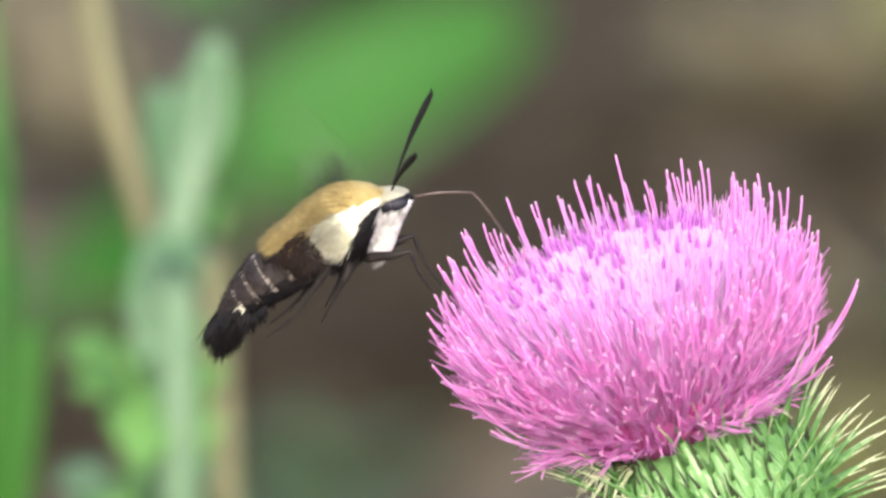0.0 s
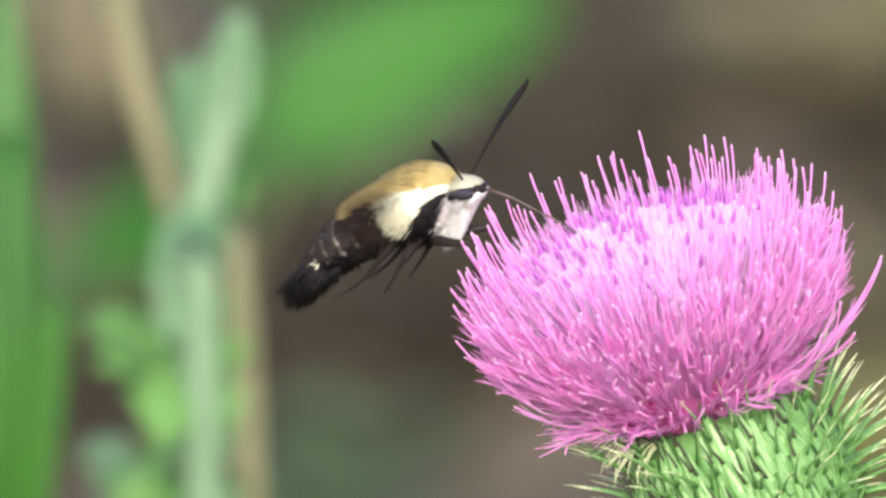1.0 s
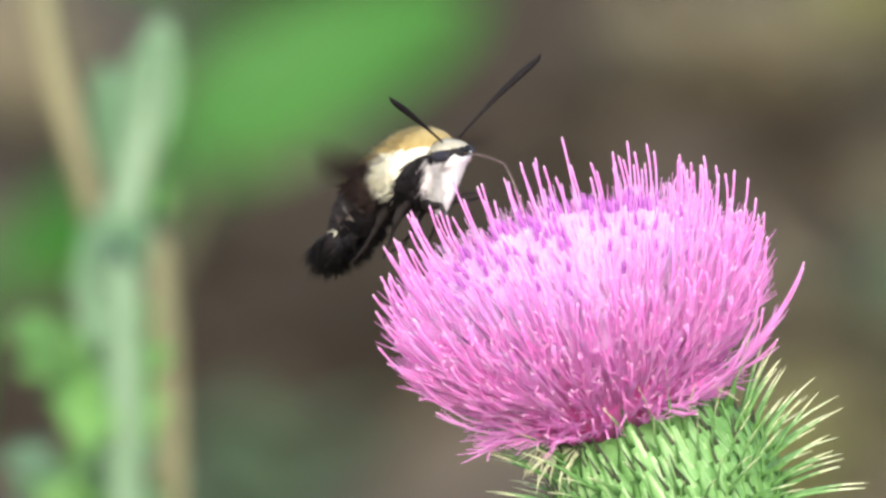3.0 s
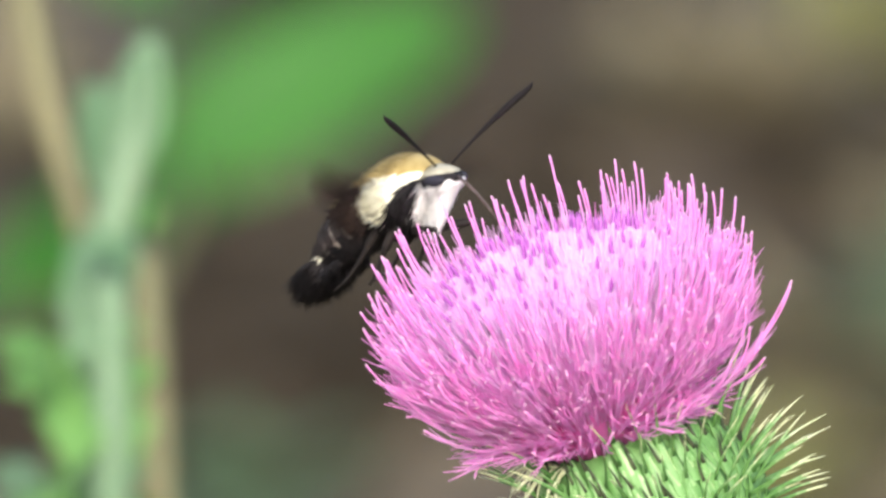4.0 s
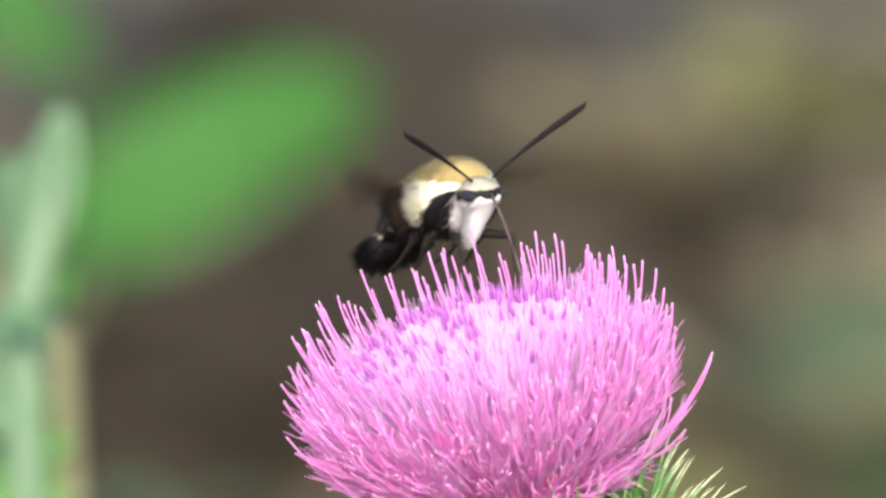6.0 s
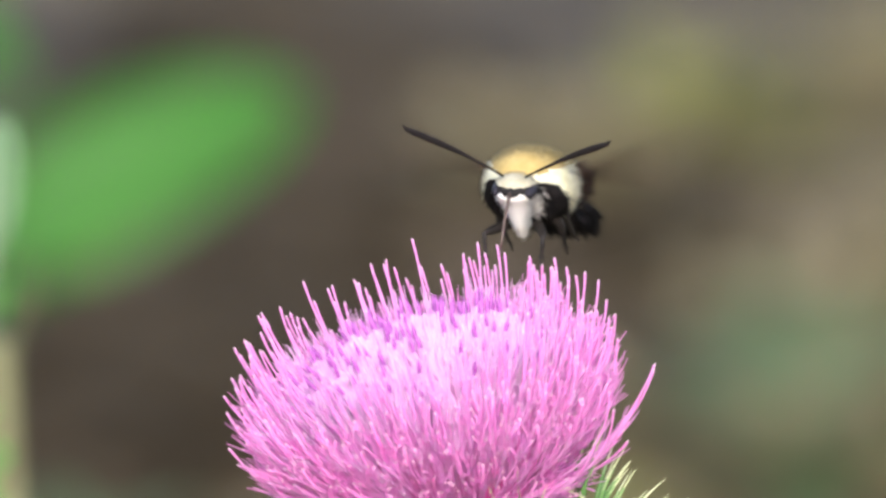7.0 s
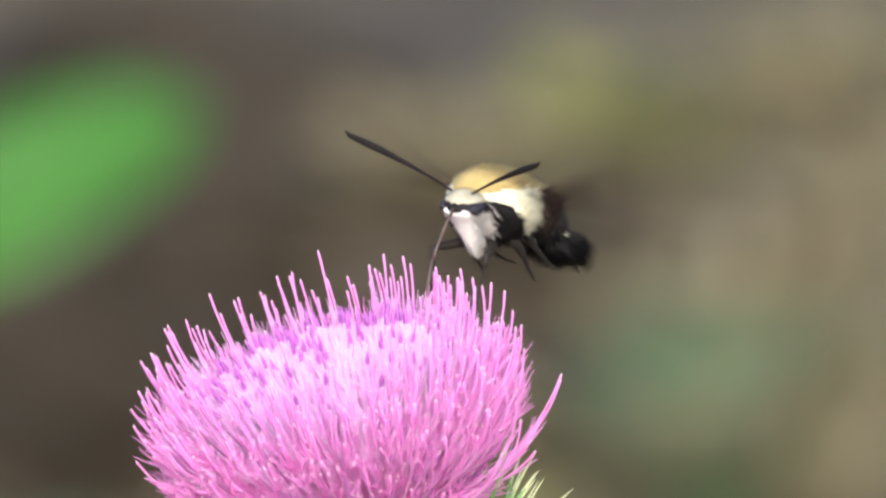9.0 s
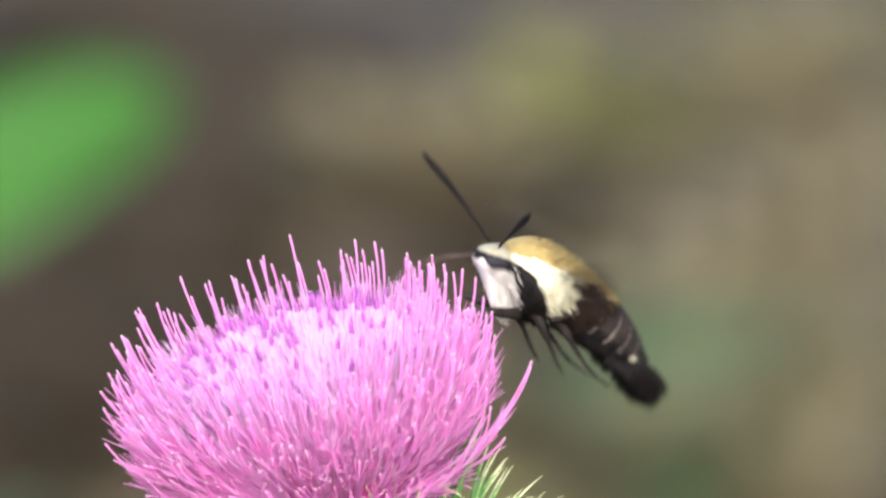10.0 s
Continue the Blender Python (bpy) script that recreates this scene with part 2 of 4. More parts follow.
# ---------- the thistle ----------
lean, tilt = radians(14.5), radians(19)
axis = (ACROSS * (-math.sin(lean) * math.cos(tilt)) + UPRIGHT * (math.cos(lean) * math.cos(tilt)) + TOWARD * math.sin(tilt)).normalized()
side = (ACROSS - axis * ACROSS.dot(axis)).normalized()
HEAD_POSE = Matrix((
    (side.x, axis.cross(side).x, axis.x, HEAD.x - 0.0001),
    (side.y, axis.cross(side).y, axis.y, HEAD.y),
    (side.z, axis.cross(side).z, axis.z, HEAD.z),
    (0, 0, 0, 1)))
FLORET_SLOTS = [PINK, PALE_PINK, STYLE, TIP, ANTHER, DEEP]


def bow(a, b, c, n):
    """n + 1 points on the quadratic curve from a over b to c."""
    return [a * (1 - i / n) ** 2 + b * 2 * (i / n) * (1 - i / n) + c * (i / n) ** 2 for i in range(n + 1)]


def bud_floret(s, rng, foot, over, goal):
    """A young floret: a slim tube, broad pale erect lobes and, on some, a dark pointed anther tip that stands proud of them."""
    pts = bow(foot, over, goal, 5)
    s.tube(pts, [0.13, 0.14, 0.16, 0.2, 0.22, 0.2], 4, [0, 0, 0, 1, 1], cap=False)
    grow = (pts[-1] - pts[-2]).normalized()
    one = grow.orthogonal().normalized()
    two = grow.cross(one)
    for k in range(5):
        a = k * 1.2566 + rng.uniform(-0.4, 0.4)
        out = one * math.cos(a) + two * math.sin(a)
        h, r = rng.uniform(0.7, 2.0), rng.uniform(0.15, 0.55)
        s.tube([goal + out * 0.15 - grow * 1.4, goal + out * r + grow * h * 0.5, goal + out * r * 1.3 + grow * h], [0.13, 0.14, 0.045], 4, [1, 1], cap=False)
    if rng.random() < (0.17 if math.hypot(goal.x, goal.y) < 11 else 0.12):
        h = rng.uniform(3.1, 4.0)
        bend = (one * rng.uniform(-1, 1) + two * rng.uniform(-1, 1)) * 0.15
        s.tube([goal, goal + grow * h * 0.52, goal + grow * h * 0.72 + bend, goal + grow * h + bend * 1.5], [0.14, 0.2, 0.24, 0.05], 6, [1, 4, 4])


def open_floret(s, rng, foot, over, goal, reach, curl, deep=2, lobe=1, rise=0.5):
    """An open floret: a curved tube, thin spreading lobes and a long style with a pale end that turns upward."""
    pts = bow(foot, over, goal, 7)
    s.tube(pts, [0.11, 0.11, 0.11, 0.11, 0.115, 0.125, 0.13, 0.11], 4, [5] * deep + [0] * (7 - deep), cap=False)
    grow = (pts[-1] - pts[-2]).normalized()
    one = grow.orthogonal().normalized()
    two = grow.cross(one)
    for k in range(4):
        a = k * 1.571 + rng.uniform(-0.5, 0.5)
        out = one * math.cos(a) + two * math.sin(a)
        h, r = rng.uniform(2.0, 4.4), rng.uniform(0.2, 0.9)
        s.tube([goal + out * 0.08 - grow * 1.0, goal + out * r * 0.4 + grow * h * 0.5, goal + out * r + grow * h + Vector((0, 0, 0.4))], [0.075, 0.075, 0.035], 3, [0, lobe], cap=False)
    way = (grow + Vector((0, 0, rise))).normalized()
    aside = one * rng.uniform(-1, 1) * curl + two * rng.uniform(-1, 1) * curl
    tip = goal + way * reach + aside
    line = bow(goal - grow * 0.5, goal + grow * reach * 0.55, tip, 6)
    last = (line[-1] - line[-2]).normalized()
    line.append(line[-1] + last * 0.25)
    s.tube(line, [0.11, 0.115, 0.115, 0.11, 0.105, 0.105, 0.115, 0.05], 5, [0, 2, 2, 2, 2, 2, 3])


def bract_shape(rng, length, spine, flare, dark):
    """A narrow green keeled bract lying along z on the bulb, running out into a spine that bends out along x; slots: green, pale, straw, dark."""
    s = Shape()
    rows = []
    n = 8
    for i in range(n + 1):
        t = i / n
        w = 0.98 * (1 - t) ** 0.75 * (0.72 + 0.5 * math.sin(math.pi * min(t * 1.6, 1))) + 0.24
        rows.append((Vector((0.15 + flare * 0.05 * t ** 3 * length, 0, length * t)), w))
    base = len(s.v)
    for p, w in rows:
        s.v += [p + Vector((0, -w, 0)), p + Vector((0.10 * w, -0.5 * w, 0)), p + Vector((0.34 * w + 0.08, 0, 0)), p + Vector((0.10 * w, 0.5 * w, 0)), p + Vector((0, w, 0)), p + Vector((-0.25, 0, 0))]
    for i in range(n):
        for k in range(6):
            a, b = base + 6 * i + k, base + 6 * i + (k + 1) % 6
            s.f.append((a, b, b + 6, a + 6))
            # pale strip on one flank of the keel: a highlight put into the colour
            s.s.append(1 if k == 2 and i in (2, 3, 4, 5) else 0)
    p = rows[-1][0]
    aside = rng.uniform(-0.16, 0.16)
    line = [p - Vector((0, 0, 0.7))]
    way = Vector((flare * 0.75, aside * 0.5, 1)).normalized()
    for i in range(6):
        t = (i + 1) / 6
        way = (way + Vector((flare * 0.07, aside * 0.2, 0))).normalized()
        line.append(line[-1] + way * (spine + 0.7) / 6)
    # short upper spines are dark throughout: shadow on their tips put into the colour
    s.tube(line, [0.28, 0.24, 0.20, 0.155, 0.115, 0.08, 0.02], 6, [3] * 6 if dark else [0, 0, 0, 1, 2, 2], squash=0.7)
    return s


def bulb_radius(z):
    """The involucre's radius at z mm under the florets (z <= 0)."""
    t = -z / 27.0
    return 8.4 + 3.6 * math.sin(math.pi * min(max(t * 1.05, 0), 1)) - 5.5 * max(t - 0.55, 0) / 0.45


def floret_bed():
    """The packed foot of the florets, ribbed by their tubes, seen between them."""
    rr = random.Random(5)
    s = Shape()
    rows = [(-0.5, 7.0), (1.0, 8.4), (3.5, 10.6), (6.0, 12.2), (8.5, 13.0), (11.0, 13.2), (13.6, 12.0), (16.0, 8.4), (17.4, 0.6)]
    n = 132
    rib = [rr.uniform(0.93, 1.04) for _ in range(n)]
    for z, r in rows:
        for k in range(n):
            a = 2 * math.pi * (k + z * 0.12) / n
            q = r * rib[k]
            s.v.append(Vector((q * math.cos(a), q * math.sin(a), z + rr.uniform(-0.3, 0.3))))
    for i in range(len(rows) - 1):
        for k in range(n):
            c, d = i * n + k, i * n + (k + 1) % n
            s.f.append((c, d, d + n, c + n))
            s.s.append(1 if i >= 5 else 0)
    s.f.append(tuple((len(rows) - 1) * n + k for k in range(n)))
    s.f.append(tuple(reversed(range(n))))
    s.s += [1, 0]
    return s


def thistle():
    rng = random.Random(7)
    root = Vector((0.10, 0.03, 0.0))
    plant = thing("thistle_plant", Matrix.Translation(root), "purple-pink thistle in full bloom on a spiny green stem", "thistle")
    head = part("flower_head", floret_bed(), [DEEP, PINK], plant, "dense magenta-pink thistle flower head", Matrix.Translation(-root) @ HEAD_POSE)
    # the bulb hangs a little askew under the florets
    askew = Matrix.Translation((1.8 * MM, 0, 0)) @ Matrix.Rotation(radians(-10.5), 4, "Y")
    s = Shape()
    rows = [0.5, -1, -3, -6, -10, -14, -18, -22, -25, -27]
    pts = [Vector((0, 0, z)) for z in rows]
    s.tube(pts, [5.0, 7.6] + [bulb_radius(z) - 0.9 for z in rows[2:]], 28)
    bulb = part("bulb", s, BRACT, plant, "globe of overlapping spiny green bracts", Matrix.Translation(-root) @ HEAD_POSE @ askew)
    # the stem, bowing from the ground up into the bulb
    tail = HEAD_POSE @ askew @ Vector((0, 0, -0.026))
    s = Shape()
    a, d = root, tail
    b, c = a + Vector((0.0, 0, 0.5)), d - axis * 0.25
    line = []
    for i in range(25):
        t = i / 24
        line.append(a * (1 - t) ** 3 + b * 3 * t * (1 - t) ** 2 + c * 3 * t * t * (1 - t) + d * t ** 3 - root)
    s.tube(line, [0.0075 - 0.003 * i / 24 for i in range(25)], 10)
    part("stem", s, STEM, plant, scale=1.0)
    # bracts in spiral rows, each with its spine
    kinds = [[bract_shape(rng, 5.6 + rng.uniform(-0.6, 0.8), rng.uniform(1.8, 3.0) if f < 0.5 else rng.uniform(5.5, 8.8), f, f < 0.5) for _ in range(4)] for f in (0.3, 1.2, 1.5, 1.8, 2.1)]
    meshes = [[k.mesh("bract", [BRACT, BRACT_PALE, SPINE, SHADED_TIP], True, MM) for k in ks] for ks in kinds]
    count = 460
    far = Shape()
    for i in range(count):
        t = (i + 0.5) / count
        z = -4.0 - 22.5 * t + rng.uniform(-0.3, 0.3)
        ang = i * 2.39996 + rng.uniform(-0.06, 0.06)
        r = bulb_radius(z) - 0.75
        slope = (bulb_radius(min(0, z + 5)) - bulb_radius(z)) / 5
        m = Matrix.Rotation(ang, 4, "Z") @ Matrix.Translation((r * MM, 0, z * MM)) @ Matrix.Rotation(math.atan(slope) + 0.09, 4, "Y") @ Matrix.Rotation(radians(rng.uniform(-7, 7)), 4, "X")
        k = min(4, max(0, int(t * 6.0 - 1.0 + rng.uniform(-0.9, 2.0))))
        m = m @ Matrix.Scale(rng.uniform(0.88, 1.12), 4)
        if math.sin(ang) < 0.28:
            part("bract", meshes[k][i % 4], [], bulb, m=m)
        else:
            m.translation = m.translation / MM
            far.add(kinds[k][i % 4], m)
    tagged(part("bract_mass", far, [BRACT, BRACT_PALE, SPINE, SHADED_TIP], bulb, "overlapping spiny green bracts"), kind="stuff")
    # withered straw-coloured threads under the florets
    s = Shape()
    for i in range(46):
        a = rng.gauss(3.3, 0.45) if i % 3 else rng.gauss(0.0, 0.3)
        out = Vector((math.cos(a), math.sin(a), 0))
        p = out * 7.4 + Vector((0, 0, -0.4))
        long, fall = rng.uniform(3.0, 5.6), rng.uniform(0.2, 2.8)
        turn = Vector((-out.y, out.x, 0)) * rng.uniform(-1.2, 1.2)
        s.tube(bow(p, p + out * long * 0.6 + Vector((0, 0, 0.3)), p + out * long + turn - Vector((0, 0, fall)), 5), [0.11, 0.1, 0.1, 0.09, 0.08, 0.03], 4)
    part("thread_fringe", s, SPINE, bulb, "thin withered straw-coloured threads")
    # young florets in the middle, open ones round them, bowed ones at the rim, curled ones under it
    rest = Shape()
    singles = [0]

    def grown(kind, az, foot_r, foot_z, over_r, over_z, goal_r, goal_z, *rest_of):
        """One floret in the plane at az round the axis, from foot over a bend to its goal (mm)."""
        radial = Vector((math.cos(az), math.sin(az), 0))
        cross = Vector((-radial.y, radial.x, 0)) * rng.gauss(0, 0.05 * goal_r)
        up = Vector((0, 0, 1))
        if goal_z < 12:
            goal_z += 1.6 * max(0.0, -radial.y) * (1 - goal_z / 12)
            over_z += 0.6 * max(0.0, -radial.y)
        lone = singles[0] < 300 and radial.y < 0.35 and rng.random() < 0.22
        s = Shape() if lone else rest
        kind(s, rng, radial * foot_r + up * foot_z, radial * over_r + up * over_z + cross * 0.6, radial * goal_r + up * goal_z + cross, *rest_of)
        if lone:
            singles[0] += 1
            part("floret", s, FLORET_SLOTS, head)

    def dome(r):
        return 9.0 + 11.6 * math.sqrt(max(0.0, 1 - (r / 17.6) ** 2))
    for i in range(760):
        r = 13.6 * math.sqrt((i + 0.5) / 760) + rng.uniform(-0.3, 0.3)
        z = dome(r) - rng.uniform(0.0, 0.9) - 1.3
        grown(bud_floret, i * 2.39996 + rng.uniform(-0.06, 0.06), 0.45 * r, 2.0, 0.72 * r, 0.5 * z, r, z)
    for i in range(430):
        r = math.sqrt(rng.uniform(12.4 ** 2, 17.0 ** 2))
        z = dome(r) - rng.uniform(0.3, 2.2)
        grown(open_floret, i * 2.39996 + rng.uniform(-0.1, 0.1), 0.48 * r, 1.8, 0.70 * r, 0.48 * z, r, z, rng.uniform(6.0, 9.2) if rng.random() < 0.5 else rng.uniform(1.5, 4.0), 0.5, 2, 1, 0.45)
    bowl = ((1.5, 8.0), (3.0, 11.2), (5.0, 14.2), (7.0, 16.4), (9.0, 17.6), (11.0, 18.0), (13.0, 17.8), (15.5, 16.8))
    for i in range(1150):
        t = (i + 0.5) / 1150
        z = 2.4 + 12.0 * t + rng.uniform(-0.8, 0.8)
        r = float(np.interp(z, [p[0] for p in bowl], [p[1] for p in bowl])) * rng.uniform(0.80, 1.02)
        grown(open_floret, i * 2.39996 + rng.uniform(-0.1, 0.1), 6.8, 1.8, r * rng.uniform(0.62, 0.74), z * rng.uniform(0.36, 0.52) + 0.3, r, z,
              rng.uniform(1.6, 4.4), 1.0, 4, 2, 0.32)
    for i in range(260):
        r = rng.uniform(8.2, 12.6)
        z = rng.uniform(-0.2, 3.2) + 0.1 * (r - 9)
        grown(open_floret, i * 2.39996 + rng.uniform(-0.2, 0.2), 6.4, 1.2, r * 0.68, rng.uniform(0.2, 2.0), r, z, rng.uniform(1.0, 2.8), 1.4, 5, 2, rng.uniform(-0.1, 1.2))
    # long stray florets at the rim, most of them on the side away from the lean
    for az, r, z, reach, rise in ((-0.05, 18.2, 5.0, 8.0, 0.3), (0.0, 17.6, 4.2, 8.4, 0.28), (-0.2, 14.8, 2.6, 6.0, 0.2), (-0.1, 18.0, 9.0, 6.8, 0.6), (0.1, 17.4, 6.0, 6.0, 0.7),
                                  (0.3, 17.6, 8.0, 6.8, 0.5), (-0.4, 17.0, 4.2, 6.4, 0.4), (-0.3, 17.2, 6.0, 5.6, 0.7), (0.15, 15.8, 2.4, 5.4, 0.2), (0.45, 17.4, 10.5, 6.4, 0.6), (-0.55, 16.4, 3.6, 5.0, 0.4),
                                  (0.05, 16.4, 3.2, 6.2, 0.25), (-0.15, 15.2, 1.8, 4.4, 0.15),
                                  (3.25, 18.0, 8.0, 6.6, 0.35), (3.1, 17.6, 11.5, 6.0, 0.5), (3.45, 17.4, 9.6, 5.4, 0.4), (2.9, 17.2, 12.5, 6.4, 0.6), (3.3, 16.8, 5.4, 4.6, 0.3), (3.55, 16.8, 6.4, 5.0, 0.3),
                                  (3.15, 17.0, 13.2, 6.6, 0.6), (3.7, 15.4, 3.6, 3.8, 0.15)):
        grown(open_floret, az, 6.8, 1.6, r * 0.82, 0.3 * z + 0.2, r, z, reach, 0.4, 2, 0, rise)
    tagged(part("floret_mass", rest, FLORET_SLOTS, head, "dense pink florets"), kind="stuff")
    return plant


thistle()


# ---------- plants behind ----------
def blade(length, width, fold, droop, lobes=0, depth=0.0, thick=0.0006, blunt=0.8):
    """A leaf along y with a keel and a drooping tip, in metres, with real thickness; lobes cut its edge."""
    s = Shape()
    n = 28 if lobes else 14
    for i in range(n + 1):
        t = i / n
        w = width * math.sin(math.pi * min(1, t ** 0.75)) ** blunt + 0.0012
        if lobes:
            w *= 1 - depth * (0.5 + 0.5 * math.cos(2 * math.pi * lobes * t))
        y = length * t
        z = -droop * t * t
        for sx, up in ((-1, 0), (-0.5, -0.1), (0, -0.25), (0.5, -0.1), (1, 0)):
            wob = 0.06 * width * noise.noise(Vector((t * 7, sx * 2, length * 31)))
            s.v.append(Vector((sx * w, y, z + fold * abs(sx) * w + wob)))
        for sx in (-1, -0.5, 0, 0.5, 1):
            s.v.append(s.v[-5] - Vector((0, 0, thick)))
    for i in range(n):
        a = i * 10
        for k in range(4):
            s.f.append((a + k, a + k + 1, a + k + 11, a + k + 10))
            s.f.append((a + 5 + k + 10, a + 5 + k + 11, a + 5 + k + 1, a + 5 + k))
            s.s += [0, 0]
        s.f.append((a, a + 10, a + 15, a + 5))
        s.f.append((a + 4, a + 9, a + 19, a + 14))
        s.s += [0, 0]
    return s


def placed(start, end, facing):
    """The pose of a leaf that runs from start towards end with its upper side to facing."""
    y = (Vector(end) - Vector(start)).normalized()
    z = (Vector(facing) - y * Vector(facing).dot(y)).normalized()
    x = y.cross(z)
    return Matrix(((x.x, y.x, z.x, start[0]), (x.y, y.y, z.y, start[1]), (x.z, y.z, z.z, start[2]), (0, 0, 0, 1)))


def stalk_plant(name, label, category, foot, line, radii, material, leaves):
    """A plant with one main stalk through the places of line, down to the ground, and leaves (start, end, half width, material, lobes)."""
    base = Vector((foot[0], foot[1], 0.0))
    plant = thing(name, Matrix.Translation(base), label, category)
    s = Shape()
    pts = [p - base for p in line] + [Vector((0, 0, -0.02))]
    fine, fr = [], []
    for i in range(len(pts) - 1):
        for j in range(4):
            t = j / 4
            p0, p1 = pts[max(i - 1, 0)], pts[i]
            p2, p3 = pts[i + 1], pts[min(i + 2, len(pts) - 1)]
            fine.append(0.5 * (2 * p1 + (p2 - p0) * t + (2 * p0 - 5 * p1 + 4 * p2 - p3) * t * t + (3 * p1 - p0 - 3 * p2 + p3) * t ** 3))
            fr.append(radii[min(i, len(radii) - 1)] * (1 - t) + radii[min(i + 1, len(radii) - 1)] * t)
    fine.append(pts[-1])
    fr.append(radii[-1])
    s.tube(fine, fr, 10)
    part("stalk", s, material, plant, scale=1.0)
    for start, end, half, mat, lobes in leaves:
        start, end = Vector(start), Vector(end)
        length = (end - start).length
        sh = blade(length, half, 0.25, 0.12 * length, lobes, 0.6 if lobes else 0, blunt=0.5 if half > 0.015 else 0.8)
        part("leaf", sh, mat, plant, m=Matrix.Translation(-base) @ placed(start, end, TOWARD * 0.8 + Vector((0, 0, 0.6))), scale=1.0)
    return plant


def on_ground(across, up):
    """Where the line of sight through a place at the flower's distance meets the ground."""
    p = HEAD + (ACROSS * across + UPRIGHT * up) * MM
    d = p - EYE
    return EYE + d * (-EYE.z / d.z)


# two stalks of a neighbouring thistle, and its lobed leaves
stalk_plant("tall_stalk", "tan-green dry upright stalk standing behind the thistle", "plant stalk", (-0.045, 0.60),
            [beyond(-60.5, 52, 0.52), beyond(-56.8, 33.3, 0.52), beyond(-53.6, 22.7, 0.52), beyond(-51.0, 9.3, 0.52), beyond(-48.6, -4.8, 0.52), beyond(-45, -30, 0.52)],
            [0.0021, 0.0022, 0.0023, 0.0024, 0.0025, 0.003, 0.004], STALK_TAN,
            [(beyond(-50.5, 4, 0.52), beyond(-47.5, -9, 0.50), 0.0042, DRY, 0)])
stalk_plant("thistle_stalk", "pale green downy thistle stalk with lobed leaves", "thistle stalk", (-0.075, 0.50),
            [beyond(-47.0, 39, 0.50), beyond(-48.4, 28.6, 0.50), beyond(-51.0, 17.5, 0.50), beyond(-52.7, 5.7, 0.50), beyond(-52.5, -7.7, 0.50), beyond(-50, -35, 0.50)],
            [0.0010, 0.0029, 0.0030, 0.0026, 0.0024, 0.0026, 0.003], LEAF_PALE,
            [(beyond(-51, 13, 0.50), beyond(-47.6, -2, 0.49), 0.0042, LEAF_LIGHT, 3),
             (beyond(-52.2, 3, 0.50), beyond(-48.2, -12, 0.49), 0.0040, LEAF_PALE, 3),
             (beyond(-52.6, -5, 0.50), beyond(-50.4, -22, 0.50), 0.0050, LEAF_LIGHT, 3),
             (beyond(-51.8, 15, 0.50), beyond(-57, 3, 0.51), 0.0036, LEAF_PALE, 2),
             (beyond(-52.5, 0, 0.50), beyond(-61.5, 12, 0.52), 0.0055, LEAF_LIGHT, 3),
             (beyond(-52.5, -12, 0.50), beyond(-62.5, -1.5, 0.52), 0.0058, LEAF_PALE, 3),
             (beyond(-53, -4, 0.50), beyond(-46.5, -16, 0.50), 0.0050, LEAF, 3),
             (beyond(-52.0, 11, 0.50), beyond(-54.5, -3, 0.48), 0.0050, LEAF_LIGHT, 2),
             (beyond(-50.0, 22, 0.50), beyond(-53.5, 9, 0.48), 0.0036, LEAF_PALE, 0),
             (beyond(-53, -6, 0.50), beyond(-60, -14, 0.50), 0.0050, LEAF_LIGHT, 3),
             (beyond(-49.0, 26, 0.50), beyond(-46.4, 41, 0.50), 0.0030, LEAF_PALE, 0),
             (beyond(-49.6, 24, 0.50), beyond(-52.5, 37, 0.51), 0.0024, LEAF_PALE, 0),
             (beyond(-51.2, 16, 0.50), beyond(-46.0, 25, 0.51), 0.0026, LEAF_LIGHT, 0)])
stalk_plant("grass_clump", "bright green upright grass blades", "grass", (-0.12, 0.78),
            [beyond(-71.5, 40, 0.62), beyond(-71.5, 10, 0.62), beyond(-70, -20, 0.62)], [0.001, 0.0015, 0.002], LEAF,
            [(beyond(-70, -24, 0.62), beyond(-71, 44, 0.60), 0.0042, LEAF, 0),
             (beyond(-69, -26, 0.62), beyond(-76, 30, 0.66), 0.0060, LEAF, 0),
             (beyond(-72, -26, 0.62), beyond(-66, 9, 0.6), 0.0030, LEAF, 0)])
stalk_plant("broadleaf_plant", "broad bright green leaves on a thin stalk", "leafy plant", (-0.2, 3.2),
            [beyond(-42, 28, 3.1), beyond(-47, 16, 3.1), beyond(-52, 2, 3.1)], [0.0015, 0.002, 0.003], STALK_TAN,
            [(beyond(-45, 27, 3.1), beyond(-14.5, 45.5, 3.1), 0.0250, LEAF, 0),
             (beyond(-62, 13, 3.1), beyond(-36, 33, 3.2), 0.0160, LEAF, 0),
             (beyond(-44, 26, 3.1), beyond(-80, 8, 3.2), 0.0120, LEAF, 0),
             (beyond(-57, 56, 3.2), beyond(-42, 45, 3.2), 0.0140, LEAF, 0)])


def rosette(at, name, label, category, material, size, count, rng, upright):
    plant = thing(name, Matrix.Translation(at), label, category, "weeds on the ground")
    kinds = [blade(size * k, size * 0.22, 0.3, size * 0.25 * k).mesh("leaf", [material], True, 1.0) for k in (0.7, 1.0, 1.3)]
    for i in range(count):
        a = i * 2.4 + rng.uniform(-0.4, 0.4)
        m = Matrix.Rotation(a, 4, "Z") @ Matrix.Rotation(radians(rng.uniform(*upright)), 4, "X")
        part("leaf", kinds[i % 3], [], plant, m=m)
    return plant


